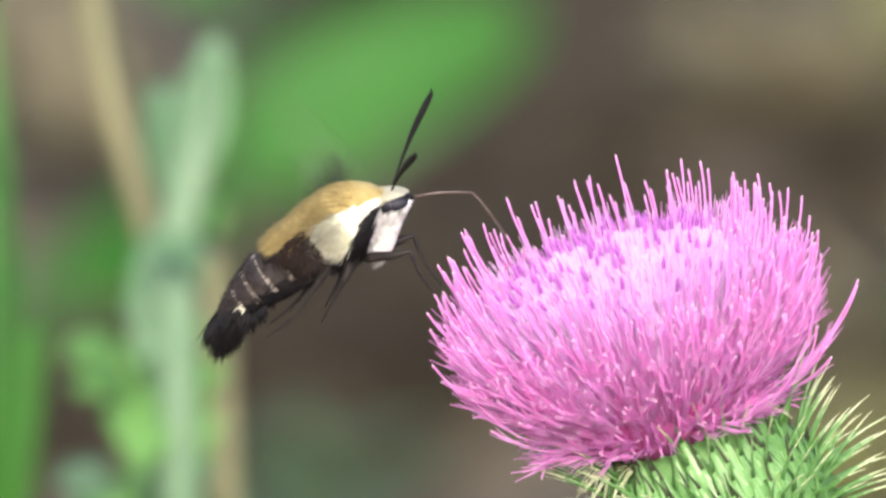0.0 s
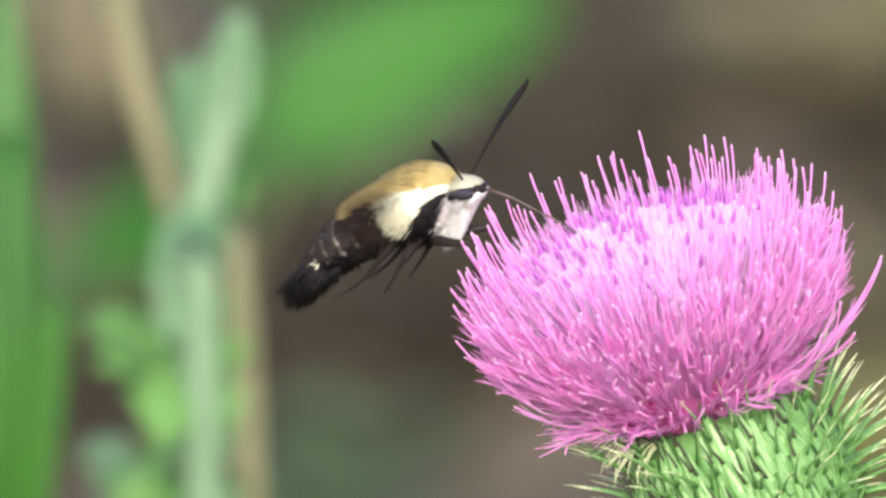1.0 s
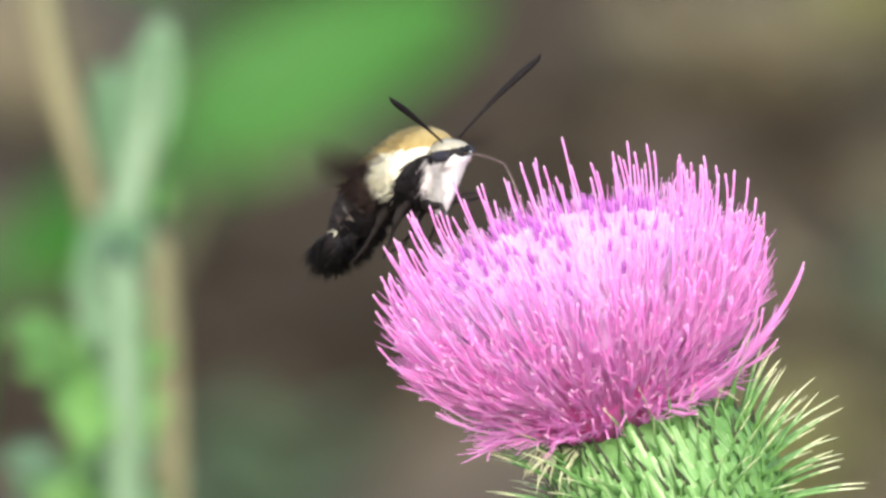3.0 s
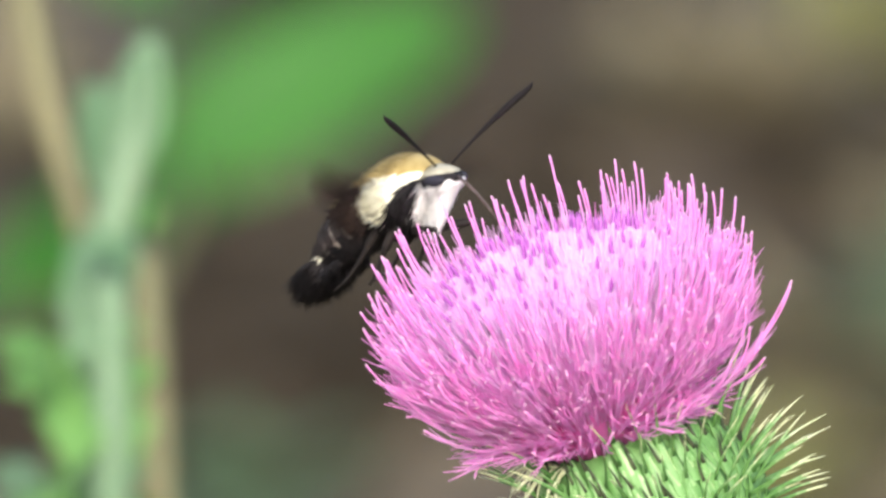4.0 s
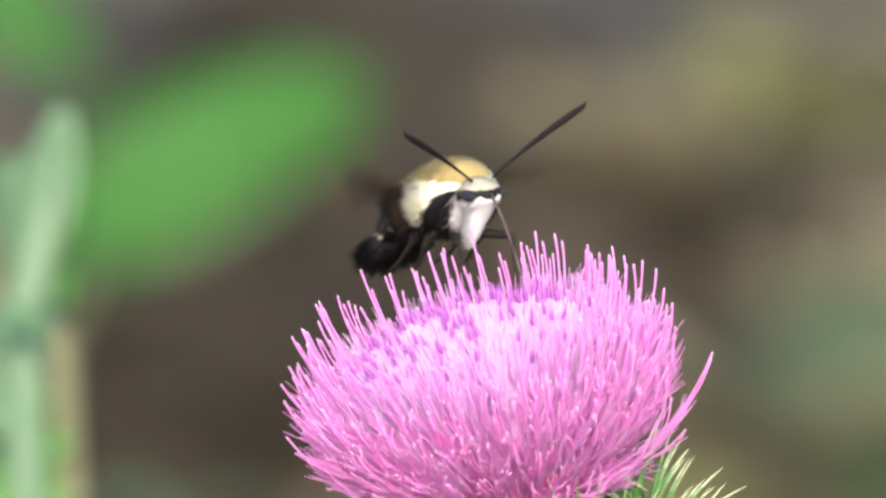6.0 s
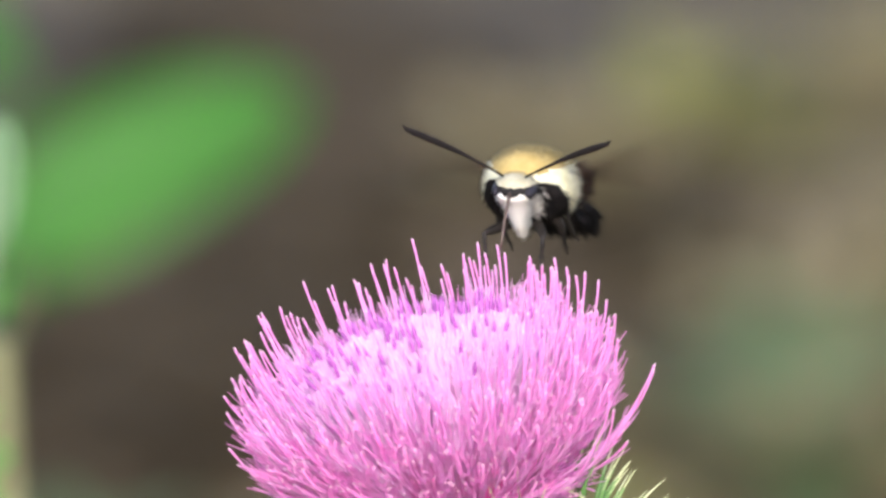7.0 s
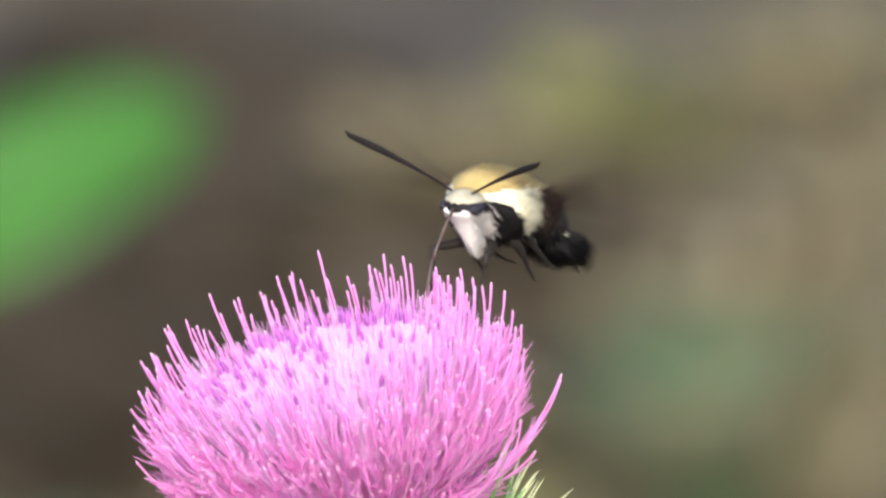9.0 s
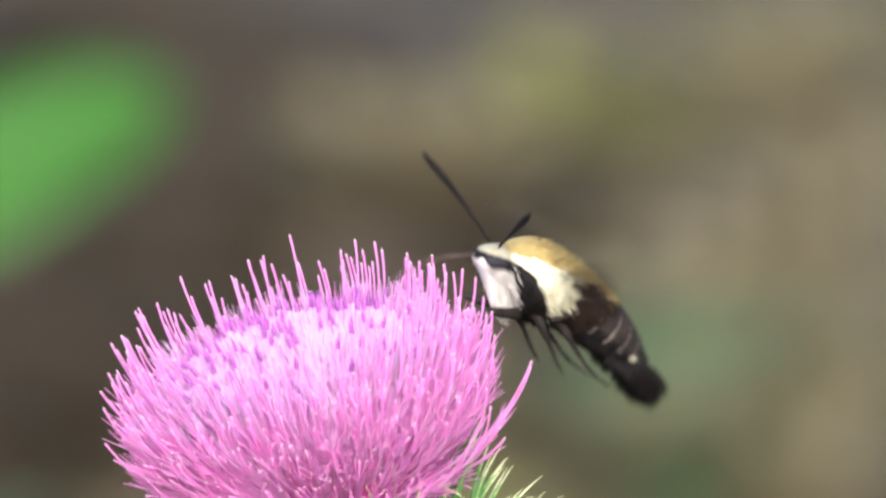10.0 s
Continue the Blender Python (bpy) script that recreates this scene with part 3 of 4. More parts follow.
def weeds():
    rng = random.Random(3)
    # the dark brown leaf clumps stand wherever the ground is to read darker
    spots = [
        (29, 36, OLIVE, 0.055, "olive"), (26, 40, OLIVE, 0.04, "olive"),
        (42, 3, WEED, 0.06, "green"), (38, 3, WEED, 0.05, "green"), (46, 6, WEED, 0.055, "green"), (44, -2, WEED, 0.05, "green"), (40, 8, WEED, 0.045, "green"),
        (26, 8, DARK_LEAF, 0.04, "dead"), (33, 13, DRY, 0.04, "dry"), (47, 37, DRY, 0.045, "dry"), (52, 46, OLIVE, 0.05, "olive"),
        (20, 3, DRY, 0.04, "dry"), (37, 0, DRY, 0.045, "dry"), (51, 13, DRY, 0.045, "dry"), (55, 2, DRY, 0.05, "dry"), (24, 20, DARK_LEAF, 0.05, "dead"), (22, 26, DARK_LEAF, 0.05, "dead"),
        (52, -5, DRY, 0.045, "dry"), (56, 25, DRY, 0.045, "dry"), (52, 38, DRY, 0.05, "dry"), (17, -6, OLIVE, 0.045, "olive"),
        (-30, 9, DARK_LEAF, 0.06, "dead"), (-36, 6, DARK_LEAF, 0.06, "dead"), (-23, 13, DARK_LEAF, 0.055, "dead"), (-22, 4, DARK_LEAF, 0.055, "dead"), (-39, 19, DARK_LEAF, 0.055, "dead"),
        (-16, 36, DARK_LEAF, 0.05, "dead"), (-10, 28, DARK_LEAF, 0.05, "dead"), (-5, 37, DARK_LEAF, 0.05, "dead"), (-19, 21, DARK_LEAF, 0.05, "dead"), (-25, 23, DARK_LEAF, 0.05, "dead"), (-13, 18, DARK_LEAF, 0.05, "dead"),
        (-26, 29, DARK_LEAF, 0.055, "dead"), (-31, 25, DARK_LEAF, 0.055, "dead"), (-20, 27, DARK_LEAF, 0.05, "dead"), (-34, 31, DARK_LEAF, 0.05, "dead"), (-32, 9, DARK_LEAF, 0.06, "dead"), (-10, 23, DARK_LEAF, 0.05, "dead"),
        (-36, -5, WEED, 0.038, "green"), (-41, 4, DARK_LEAF, 0.045, "dead"), (-31, -1, DARK_LEAF, 0.045, "dead"),
        (-39, -14, WEED, 0.05, "green"), (14, -12, OLIVE, 0.045, "olive"), 
        (-14, 29, DARK_LEAF, 0.06, "dead"), (-8, 34, DARK_LEAF, 0.055, "dead"), (-2, 40, DARK_LEAF, 0.06, "dead"), (-12, 42, DARK_LEAF, 0.06, "dead"), (-26, 43, DARK_LEAF, 0.06, "dead"),
        (-21, 47, DARK_LEAF, 0.05, "dead"), (-31, 15, DARK_LEAF, 0.055, "dead"), (-25, 6, DARK_LEAF, 0.05, "dead"), (-43, 13, DARK_LEAF, 0.06, "dead"), (37, 22, DARK_LEAF, 0.06, "dead"), (-57, -1, DARK_LEAF, 0.05, "dead"), (-63, 5, DARK_LEAF, 0.05, "dead"),
        (-34, 13, DARK_LEAF, 0.07, "dead"), (-28, 17, DARK_LEAF, 0.065, "dead"), (-38, 17, DARK_LEAF, 0.065, "dead"), (-24, 10, DARK_LEAF, 0.06, "dead"),
        (-12, 47, DARK_LEAF, 0.06, "dead"), (-18, 53, DARK_LEAF, 0.06, "dead"),
        (48, 17, DRY, 0.045, "dry"), (44, 11, DRY, 0.045, "dry"), (54, 19, DRY, 0.045, "dry"), (36, 17, DRY, 0.04, "dry"),
        (14, 25, DRY, 0.04, "dry"), (20, 25, DRY, 0.04, "dry"), (8, 26, DRY, 0.04, "dry"), (-63, 30, DRY, 0.05, "dry"), (-60, 24, DRY, 0.045, "dry"), (-66, 34, DRY, 0.045, "dry")]
    words = {"olive": ("weed", "olive yellow-green leafy weed on the bare ground", "weed"),
             "green": ("weed", "dull green leafy weed on the bare ground", "weed"),
             "dead": ("dark_leaf_clump", "dark brown leaf clump that darkens the bare ground", "dead leaves"),
             "dry": ("dry_grass_tuft", "straw-coloured dry grass tuft on the bare ground", "grass tuft")}
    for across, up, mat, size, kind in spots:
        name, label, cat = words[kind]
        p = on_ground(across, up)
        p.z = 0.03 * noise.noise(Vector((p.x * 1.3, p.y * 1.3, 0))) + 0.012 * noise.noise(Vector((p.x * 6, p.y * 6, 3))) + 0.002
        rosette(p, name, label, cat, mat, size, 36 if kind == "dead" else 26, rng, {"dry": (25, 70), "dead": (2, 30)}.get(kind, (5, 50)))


weeds()

# ---------- the moth ----------
def ramp(x, *pairs):
    """Straight lines through (x, value) pairs, falling in x."""
    for (a, u), (b, v) in zip(pairs, pairs[1:]):
        if x >= b:
            return u + (v - u) * min(1, max(0, (a - x) / (a - b)))
    return pairs[-1][1]


def fur_kind(p):
    """Which coat the body has at p (mm): 0 gold, 1 cream, 2 black, 3 white."""
    x, y, z = p
    n = noise.noise(Vector(p) * 0.8) * 0.5
    x, z = x + n * 0.5, z + n * 0.4
    front, back = -4.2 - (1.5 - z) * 1.0, -5.7 - (1.7 - z) * 1.75
    if z > ramp(x, (-2.5, 2.0), (-4.0, 2.5), (-6.7, 3.5), (-9.0, 3.7), (-12.3, 2.5), (-13.5, 3.2), (-16, 5.2)) + 0.12 * abs(y):
        return 0
    if x < -9.2 and z < ramp(x, (-9.2, -0.7), (-9.9, 1.2), (-10.3, 1.0), (-10.9, 2.4), (-11.6, 5.0), (-16, 6)):
        return 2
    if z < 1.8 and x > front:
        return 3 if abs(y) < 2.2 else 2
    if z < 1.8 and x > back:
        return 2
    return 1


def body_at(rows, x):
    for a, b in zip(rows, rows[1:]):
        if b[0] <= x <= a[0]:
            t = (a[0] - x) / (a[0] - b[0])
            return [a[i] * (1 - t) + b[i] * t for i in range(1, 4)]
    return rows[-1][1:]


# x, half width, top, bottom in mm: head front at 0, tail behind
THORAX = [(-2.6, 1.5, 2.4, 0.4), (-3.2, 2.1, 3.8, 0.2), (-4.2, 2.9, 4.8, -0.2), (-5.5, 3.8, 5.4, -0.8), (-7.0, 4.6, 5.7, -1.5), (-8.5, 4.8, 5.75, -1.7),
          (-10.0, 4.4, 5.7, -1.3), (-11.5, 3.9, 5.6, -0.5), (-13.0, 3.6, 5.5, 0.6), (-14.4, 3.3, 5.4, 2.0), (-15.4, 2.6, 5.1, 3.4)]
ABDOMEN = [(-11.0, 2.6, 5.0, 0.2), (-12.2, 3.5, 5.3, -0.6), (-14.0, 3.8, 5.4, -0.8), (-16.0, 3.8, 5.35, -0.7), (-18.0, 3.5, 5.1, -0.4), (-20.0, 2.9, 4.5, 0.0),
           (-22.0, 2.1, 3.6, 0.3), (-23.2, 1.6, 2.9, 0.4), (-24.2, 1.1, 2.3, 0.4)]
FUR = [GOLD, CREAM, BLACK, WHITE, BROW]


def smooth_rows(rows, n):
    out = []
    for i in range(n + 1):
        x = rows[0][0] + (rows[-1][0] - rows[0][0]) * i / n
        out.append((x, *body_at(rows, x)))
    return out


def coat(rows, count, length, width, kind, rng, lift=0.45, jitter=0.16):
    """Hairs rooted on a body, swept back."""
    s = Shape()
    for _ in range(count):
        x = rng.uniform(rows[-1][0], rows[0][0])
        w, top, bot = body_at(rows, x)
        a = rng.uniform(0, 6.283)
        c, h = (top + bot) / 2, (top - bot) / 2
        p = Vector((x, w * math.sin(a), c + h * math.cos(a)))
        out = Vector((0, math.sin(a) / w, math.cos(a) / h)).normalized()
        way = out * (lift + rng.uniform(-0.15, 0.3)) + Vector((-1, rng.uniform(-0.3, 0.3), rng.uniform(-0.3, 0.3)))
        s.hair(p - out * 0.1, way, length * rng.uniform(0.6, 1.3), width, kind(p + Vector((rng.gauss(0, jitter), rng.gauss(0, jitter), rng.gauss(0, jitter)))))
    return s


def ball(c, r, slot=0, n=14, slope=0.0):
    s = Shape()
    rows = []
    for i in range(n + 1):
        t = math.pi * i / n
        k = max(math.sin(t), 0.03)
        rows.append((c[0] + r[0] * math.cos(t), r[1] * k, c[2] + r[2] * k, c[2] - r[2] * k))
    s.rings(rows, 20, lambda p: slot)
    for p in s.v:
        p.y += c[1]
        p.z += slope * (p.x - c[0])
    return s


def wing_outline(length, chord, n=18):
    """Leading and trailing edge of a wing that runs out along y: lists of x over y."""
    lead, trail = [], []
    for i in range(n + 1):
        t = i / n
        y = length * t
        lead.append(Vector((0.9 * math.sin(t * 2.4) - 3.6 * t ** 3, y, 0)))
        c = chord * (0.32 + 0.95 * t - 0.25 * t * t) * (1 - t ** 5) ** 0.6 + 0.15
        trail.append(lead[-1] + Vector((-c, -0.18 * c, 0)))
    return lead, trail


def build_wing(name, length, chord, moth, at, side):
    lead, trail = wing_outline(length, chord)
    flip = Matrix.Diagonal((1, side, 1, 1))
    s = Shape()
    n = len(lead)
    for a, b in zip(lead, trail):
        for k in range(5):
            p = a.lerp(b, k / 4)
            p.z = 0.12 * math.sin(k * 1.6)
            s.v.append(flip @ p)
    for i in range(n - 1):
        for k in range(4):
            q = i * 5 + k
            s.f.append((q, q + 1, q + 6, q + 5))
            s.s.append(0)
    wing = part(name, s, CLEAR, moth, "clear glassy wing with a brown edge", Matrix.Translation(Vector(at) * MM))
    wing.visible_shadow = False
    e = Shape()
    e.tube([flip @ p for p in lead], [0.20 - 0.10 * i / n for i in range(n)], 5)
    e.tube([flip @ p for p in trail], [0.09 + 0.07 * i / n for i in range(n)], 5)
    e.tube([flip @ lead[-1], flip @ trail[-1]], [0.14, 0.14], 5)
    part("wing_edge", e, WINGEDGE, wing, "dark brown scaled wing edge")
    for f in (0.22, 0.42, 0.6, 0.78):
        v = Shape()
        v.tube([flip @ lead[i].lerp(trail[i], f * (0.5 + 0.5 * i / n)) for i in range(0, n, 2)], [0.05] * len(range(0, n, 2)), 4)
        part("wing_vein", v, WINGEDGE, wing)
    b = Shape()
    m = 6 if length > 15 else 9
    for i in range(2, m + 2):
        for k in range(5):
            p = lead[i].lerp(trail[i], k / (6 if length > 15 else 4.4))
            p.z = 0.12 * math.sin(k * 1.6) + 0.06
            b.v.append(flip @ p)
    for i in range(m - 1):
        for k in range(4):
            q = i * 5 + k
            b.f.append((q, q + 1, q + 6, q + 5))
            b.s.append(0)
    rr = random.Random(4)
    for i in range(320):
        p = lead[rr.randrange(2, m + 2)].lerp(trail[rr.randrange(2, m + 2)], rr.random() * 0.7)
        b.hair(flip @ p, flip @ Vector((-0.7, 1, rr.uniform(-0.2, 0.3))), rr.uniform(0.8, 2.0), 0.08)
    part("wing_base", b, SCALES, wing, "dark scaled wing base")
    return wing


def build_leg(name, pts, moth, sizes, rng, spurs=True):
    s = Shape()
    pts = [Vector(p) for p in pts]
    fine, rad = [], []
    for i in range(len(pts) - 1):
        for j in range(3):
            fine.append(pts[i].lerp(pts[i + 1], j / 3))
            rad.append((sizes[i] * (1 - j / 3) + sizes[i + 1] * j / 3) * (1.15 if j == 1 else 1))
    fine.append(pts[-1])
    rad.append(sizes[-1])
    s.tube(fine, rad, 6)
    for i in range(46):
        k = rng.randrange(len(fine) - 2)
        p = fine[k].lerp(fine[k + 1], rng.random())
        w = (fine[k + 1] - fine[k]).normalized() + Vector((rng.uniform(-1, 1), rng.uniform(-1, 1), rng.uniform(-1, 1))) * 0.7
        s.hair(p, w, rng.uniform(0.3, 0.8), 0.05)
    if spurs:
        k = len(fine) * 2 // 3
        for q in (-1, 1):
            s.hair(fine[k], (fine[k + 1] - fine[k]).normalized() + Vector((0.2, q * 0.5, -0.3)), 1.3, 0.1)
    return part(name, s, LEG, moth)


FEELERS = {}


def build_moth():
    rng = random.Random(11)
    moth = thing("hawk_moth", Matrix.Translation(HEAD), "hovering clearwing moth with golden back, cream sides and black abdomen", "moth")
    rows = smooth_rows(THORAX, 40)
    s = Shape().rings(rows, 44, lambda p: fur_kind(p))
    thorax = part("thorax", s, FUR, moth, "furry thorax, golden above, cream at the sides")
    part("thorax_fur", coat(THORAX, 13000, 1.5, 0.05, fur_kind, rng), FUR, thorax)
    for q in (-1, 1):
        s = Shape()
        for i in range(620):
            x, z = rng.uniform(-14.6, -10.6), rng.uniform(0.8, 4.4)
            w, top, bot = body_at(THORAX, x)
            c, h = (top + bot) / 2, (top - bot) / 2
            p = Vector((x, q * w * math.sqrt(max(0.15, 1 - ((z - c) / h) ** 2)), z))
            s.hair(p, (rng.uniform(-0.9, -0.1), q * rng.uniform(0.7, 1.2), rng.uniform(-0.5, 0.7)), rng.uniform(1.2, 2.9), 0.09, 0, Vector((0, 0, -0.3)))
        part("wing_root_tuft", s, SMOKE, thorax, "dark brown fur at the wing roots")
    # abdomen with pale rings
    rings = smooth_rows(ABDOMEN, 54)
    edges = (-15.1, -17.3, -19.4, -21.4)

    def ring_kind(p):
        if any(abs(p.x - e + 0.15 * p.z * 0.3) < 0.2 for e in edges) and p.z > 0.9:
            return 1
        return 0 if p.z > 1.9 + noise.noise(p * 0.7) * 0.8 else 2
    swell = []
    for x, w, top, bot in rings:
        near = min(abs(x - e) for e in edges)
        k = 1 - 0.035 * max(0, 1 - near / 0.5)
        c = (top + bot) / 2
        swell.append((x, w * k, c + (top - c) * k, c + (bot - c) * k))
    abdomen = part("abdomen", Shape().rings(swell, 36, ring_kind), [BROWN, BAND, BLACK], moth, "dark brown-black ringed abdomen")
    part("abdomen_fur", coat(ABDOMEN, 3600, 0.75, 0.05, lambda p: 0 if p.z > 1.6 else 2, rng, 0.25), [BROWN, BAND, BLACK], abdomen)
    for q in (-1, 1):
        s = Shape()
        for i in range(20):
            p = Vector((-21.6 + rng.uniform(-0.45, 0.45), q * 2.25, 1.7 + rng.uniform(-0.35, 0.3)))
            s.hair(p, (-1, q * 0.5, rng.uniform(-0.5, 0.2)), rng.uniform(0.5, 1.1), 0.07)
        part("pale_patch", s, CREAM, abdomen, "small cream-yellow hair patch")
        for x in (-17.4, -19.5):
            s = Shape()
            for i in range(4):
                w, top, bot = body_at(ABDOMEN, x)
                p = Vector((x + rng.uniform(-0.1, 0.1), q * (w + 0.02) * 0.96, (top + bot) / 2 - 0.7 + rng.uniform(-0.5, 0.5)))
                s.hair(p, (-1, q * 0.3, -0.4), rng.uniform(0.3, 0.6), 0.04)
            part("pale_fleck", s, BAND, abdomen)
        s = Shape()
        for i in range(170):
            p = Vector((-20.8 + rng.uniform(-1.6, 1.4), q * rng.uniform(1.2, 2.6), 0.4))
            s.hair(p, (rng.uniform(-1.3, -0.1), q * rng.uniform(0, 0.8), -1), rng.uniform(0.9, 1.9), 0.11)
        for i in range(420):
            p = Vector((-22.2 + rng.uniform(-1.2, 1.0), q * rng.uniform(1.0, 1.9), 1.4 + rng.uniform(-0.8, 0.8)))
            s.hair(p, (-1, q * rng.uniform(0.5, 1.5), rng.uniform(-0.8, -0.2)), rng.uniform(2.0, 3.6), 0.12, 0, Vector((0, 0, -0.4)))
        part("side_tuft", s, BLACK, abdomen, "black hair tuft")
    brush = [(-22.2, 1.2, 3.1, 0.6), (-23.6, 1.8, 2.6, -0.1), (-25.0, 2.3, 1.9, -0.8), (-26.0, 2.0, 1.2, -1.1), (-26.8, 0.9, 0.2, -0.9)]
    s = Shape().rings(smooth_rows(brush, 14), 24, lambda p: 0)
    for i in range(2600):
        fan = rng.uniform(-1, 1)
        fan *= abs(fan) ** 0.3
        lock = 1 - 0.3 * abs(math.sin(fan * 7.5))
        p = Vector((rng.uniform(-25.2, -22.4), 2.0 * fan + rng.uniform(-0.3, 0.3), 1.2 - 0.3 * rng.random() + rng.uniform(-1.2, 1.0)))
        s.hair(p, (-1, 1.1 * fan + rng.uniform(-0.12, 0.12), rng.uniform(-0.75, 0.0)), rng.uniform(2.0, 4.0) * lock, 0.08, 0, Vector((0, 0, -0.6)))
    part("tail_tuft", s, BLACK, moth, "fan-shaped black tail tuft")
    # head: pale fur above, dark mask across the face, white below
    hrows = [(-0.4, 0.5, 0.75, -0.1), (-0.7, 1.15, 1.3, -0.3), (-1.2, 1.8, 1.85, -0.45), (-2.0, 2.15, 2.4, -0.7), (-2.9, 2.25, 2.9, -0.9), (-3.7, 2.2, 3.1, -1.0)]

    def face(p):
        if -0.25 < p.z + 0.35 * (p.x + 0.9) - 0.05 * abs(p.y) < 0.85:
            return 2
        return 3 if p.z + 0.35 * (p.x + 0.9) < 0.4 else (0 if p.z > 2.3 and p.x < -2.2 else 4)
    head = part("head", Shape().rings(smooth_rows(hrows, 18), 36, face), FUR, moth, "head with white face and dark eye mask")
    part("head_fur", coat(hrows, 2200, 0.7, 0.045, face, rng, 0.7), FUR, head)
    for q in (-1, 1):
        part("eye", ball((-2.35, q * 1.78, 0.85), (1.55, 0.62, 0.75), slope=-0.36), EYEMAT, moth, "glossy dark compound eye")
    # white beard running from the face back under the chest
    keel = [(-0.7, 1.3, 0.3, -0.4), (-1.3, 1.6, 0.5, -0.7), (-2.4, 1.55, 0.7, -1.2), (-4.0, 1.3, 0.6, -2.2), (-5.4, 0.95, 0.2, -3.1), (-6.8, 0.7, -0.8, -3.7), (-7.8, 0.25, -2.0, -3.6)]
    s = Shape().rings(smooth_rows(keel, 16), 24, lambda p: 0)
    s.add(coat(keel, 1800, 0.8, 0.06, lambda p: 0, rng, 0.38), Matrix.Identity(4))
    part("beard", s, WHITE, moth, "white throat fur")
    for q in (-1, 1):
        s = Shape()
        for i in range(800):
            t = rng.random()
            x, z = -4.7 - 4.0 * t + rng.uniform(-0.95, 0.9) * (0.75 + 0.4 * t), 1.75 - 2.9 * t + rng.uniform(-0.2, 0.2)
            w, top, bot = body_at(THORAX, x)
            c, h = (top + bot) / 2, (top - bot) / 2
            p = Vector((x, q * (w * math.sqrt(max(0.02, 1 - ((z - c) / h) ** 2)) + 0.12), z))
            s.hair(p, (-0.7, q * 0.3, -0.8), rng.uniform(0.5, 0.9), 0.11)
        part("collar_stripe", s, BLACK, moth, "black fur stripe behind the eye")
        # along z from its root; turned into place below
        s = Shape()
        pts = [Vector((0.25 * math.sin(math.pi * i / 10), 0, 12.3 * i / 10)) for i in range(11)] + [Vector((0.25, 0, 12.9))]
        s.tube(pts, [0.13, 0.13, 0.15, 0.18, 0.22, 0.27, 0.32, 0.36, 0.38, 0.36, 0.24, 0.04], 8)
        FEELERS[q] = part("antenna", s, HORN, moth, "black clubbed antenna", Matrix.Translation(Vector((-1.5, q * 1.2, 2.1)) * MM))
    # feeding tube in two lengths, each along x from its joint
    s = Shape()
    s.tube([(-0.4, 0, 0), (1.0, 0, 0.15), (2.6, 0, 0.25), (4.4, 0, 0.15), (5.9, 0, 0)], [0.17, 0.15, 0.14, 0.13, 0.12], 6)
    tube = part("proboscis", s, TONGUE, moth, "thin bent brown feeding tube", Matrix.Translation((-0.2 * MM, 0, -0.2 * MM)))
    s = Shape()
    s.tube([(-0.1, 0, 0), (1.2, 0, 0.1), (3.0, 0, 0.12), (5.0, 0, 0), (7.0, 0, -0.3)], [0.12, 0.12, 0.11, 0.10, 0.08], 6)
    FEELERS["tube"], FEELERS["tip"] = tube, part("proboscis_tip", s, TONGUE, tube, "", Matrix.Translation((5.9 * MM, 0, 0)))
    for q in (-1, 1):
        build_leg("leg", [(-8.2, q * 1.2, -2.0), (-5.6, q * 2.6, -3.2), (-3.6, q * 3.2, -3.9), (-4.4, q * 3.0, -6.2), (-4.6, q * 2.7, -9.8)], moth, [0.55, 0.5, 0.26, 0.16, 0.08], rng)
        build_leg("leg", [(-8.4, q * 2.7, -0.6), (-10.4, q * 3.3, -1.9), (-12.2, q * 3.2, -2.7), (-13.8, q * 3.1, -3.5), (-15.8, q * 3.0, -4.4)], moth, [0.75, 0.5, 0.24, 0.15, 0.08], rng)
        build_leg("leg", [(-10.6, q * 2.6, 0.3), (-12.6, q * 3.1, -0.5), (-14.4, q * 3.1, -1.2), (-17.4, q * 3.1, -2.1), (-19.4, q * 2.9, -2.3), (-21.4, q * 2.6, -2.3)], moth, [0.75, 0.55, 0.28, 0.18, 0.12, 0.08], rng)
    wings = []
    for q in (1, -1):
        wings.append((build_wing("forewing", 20.5, 6.4, moth, (-7.4, q * 3.9, 3.4), q), q, (-7.4, q * 3.9, 3.4), 0))
        wings.append((build_wing("hindwing", 12.5, 6.0, moth, (-10.4, q * 3.6, 3.1), q), q, (-10.4, q * 3.6, 3.1), 1))
    return moth, wings


MOTH, WINGS = build_moth()

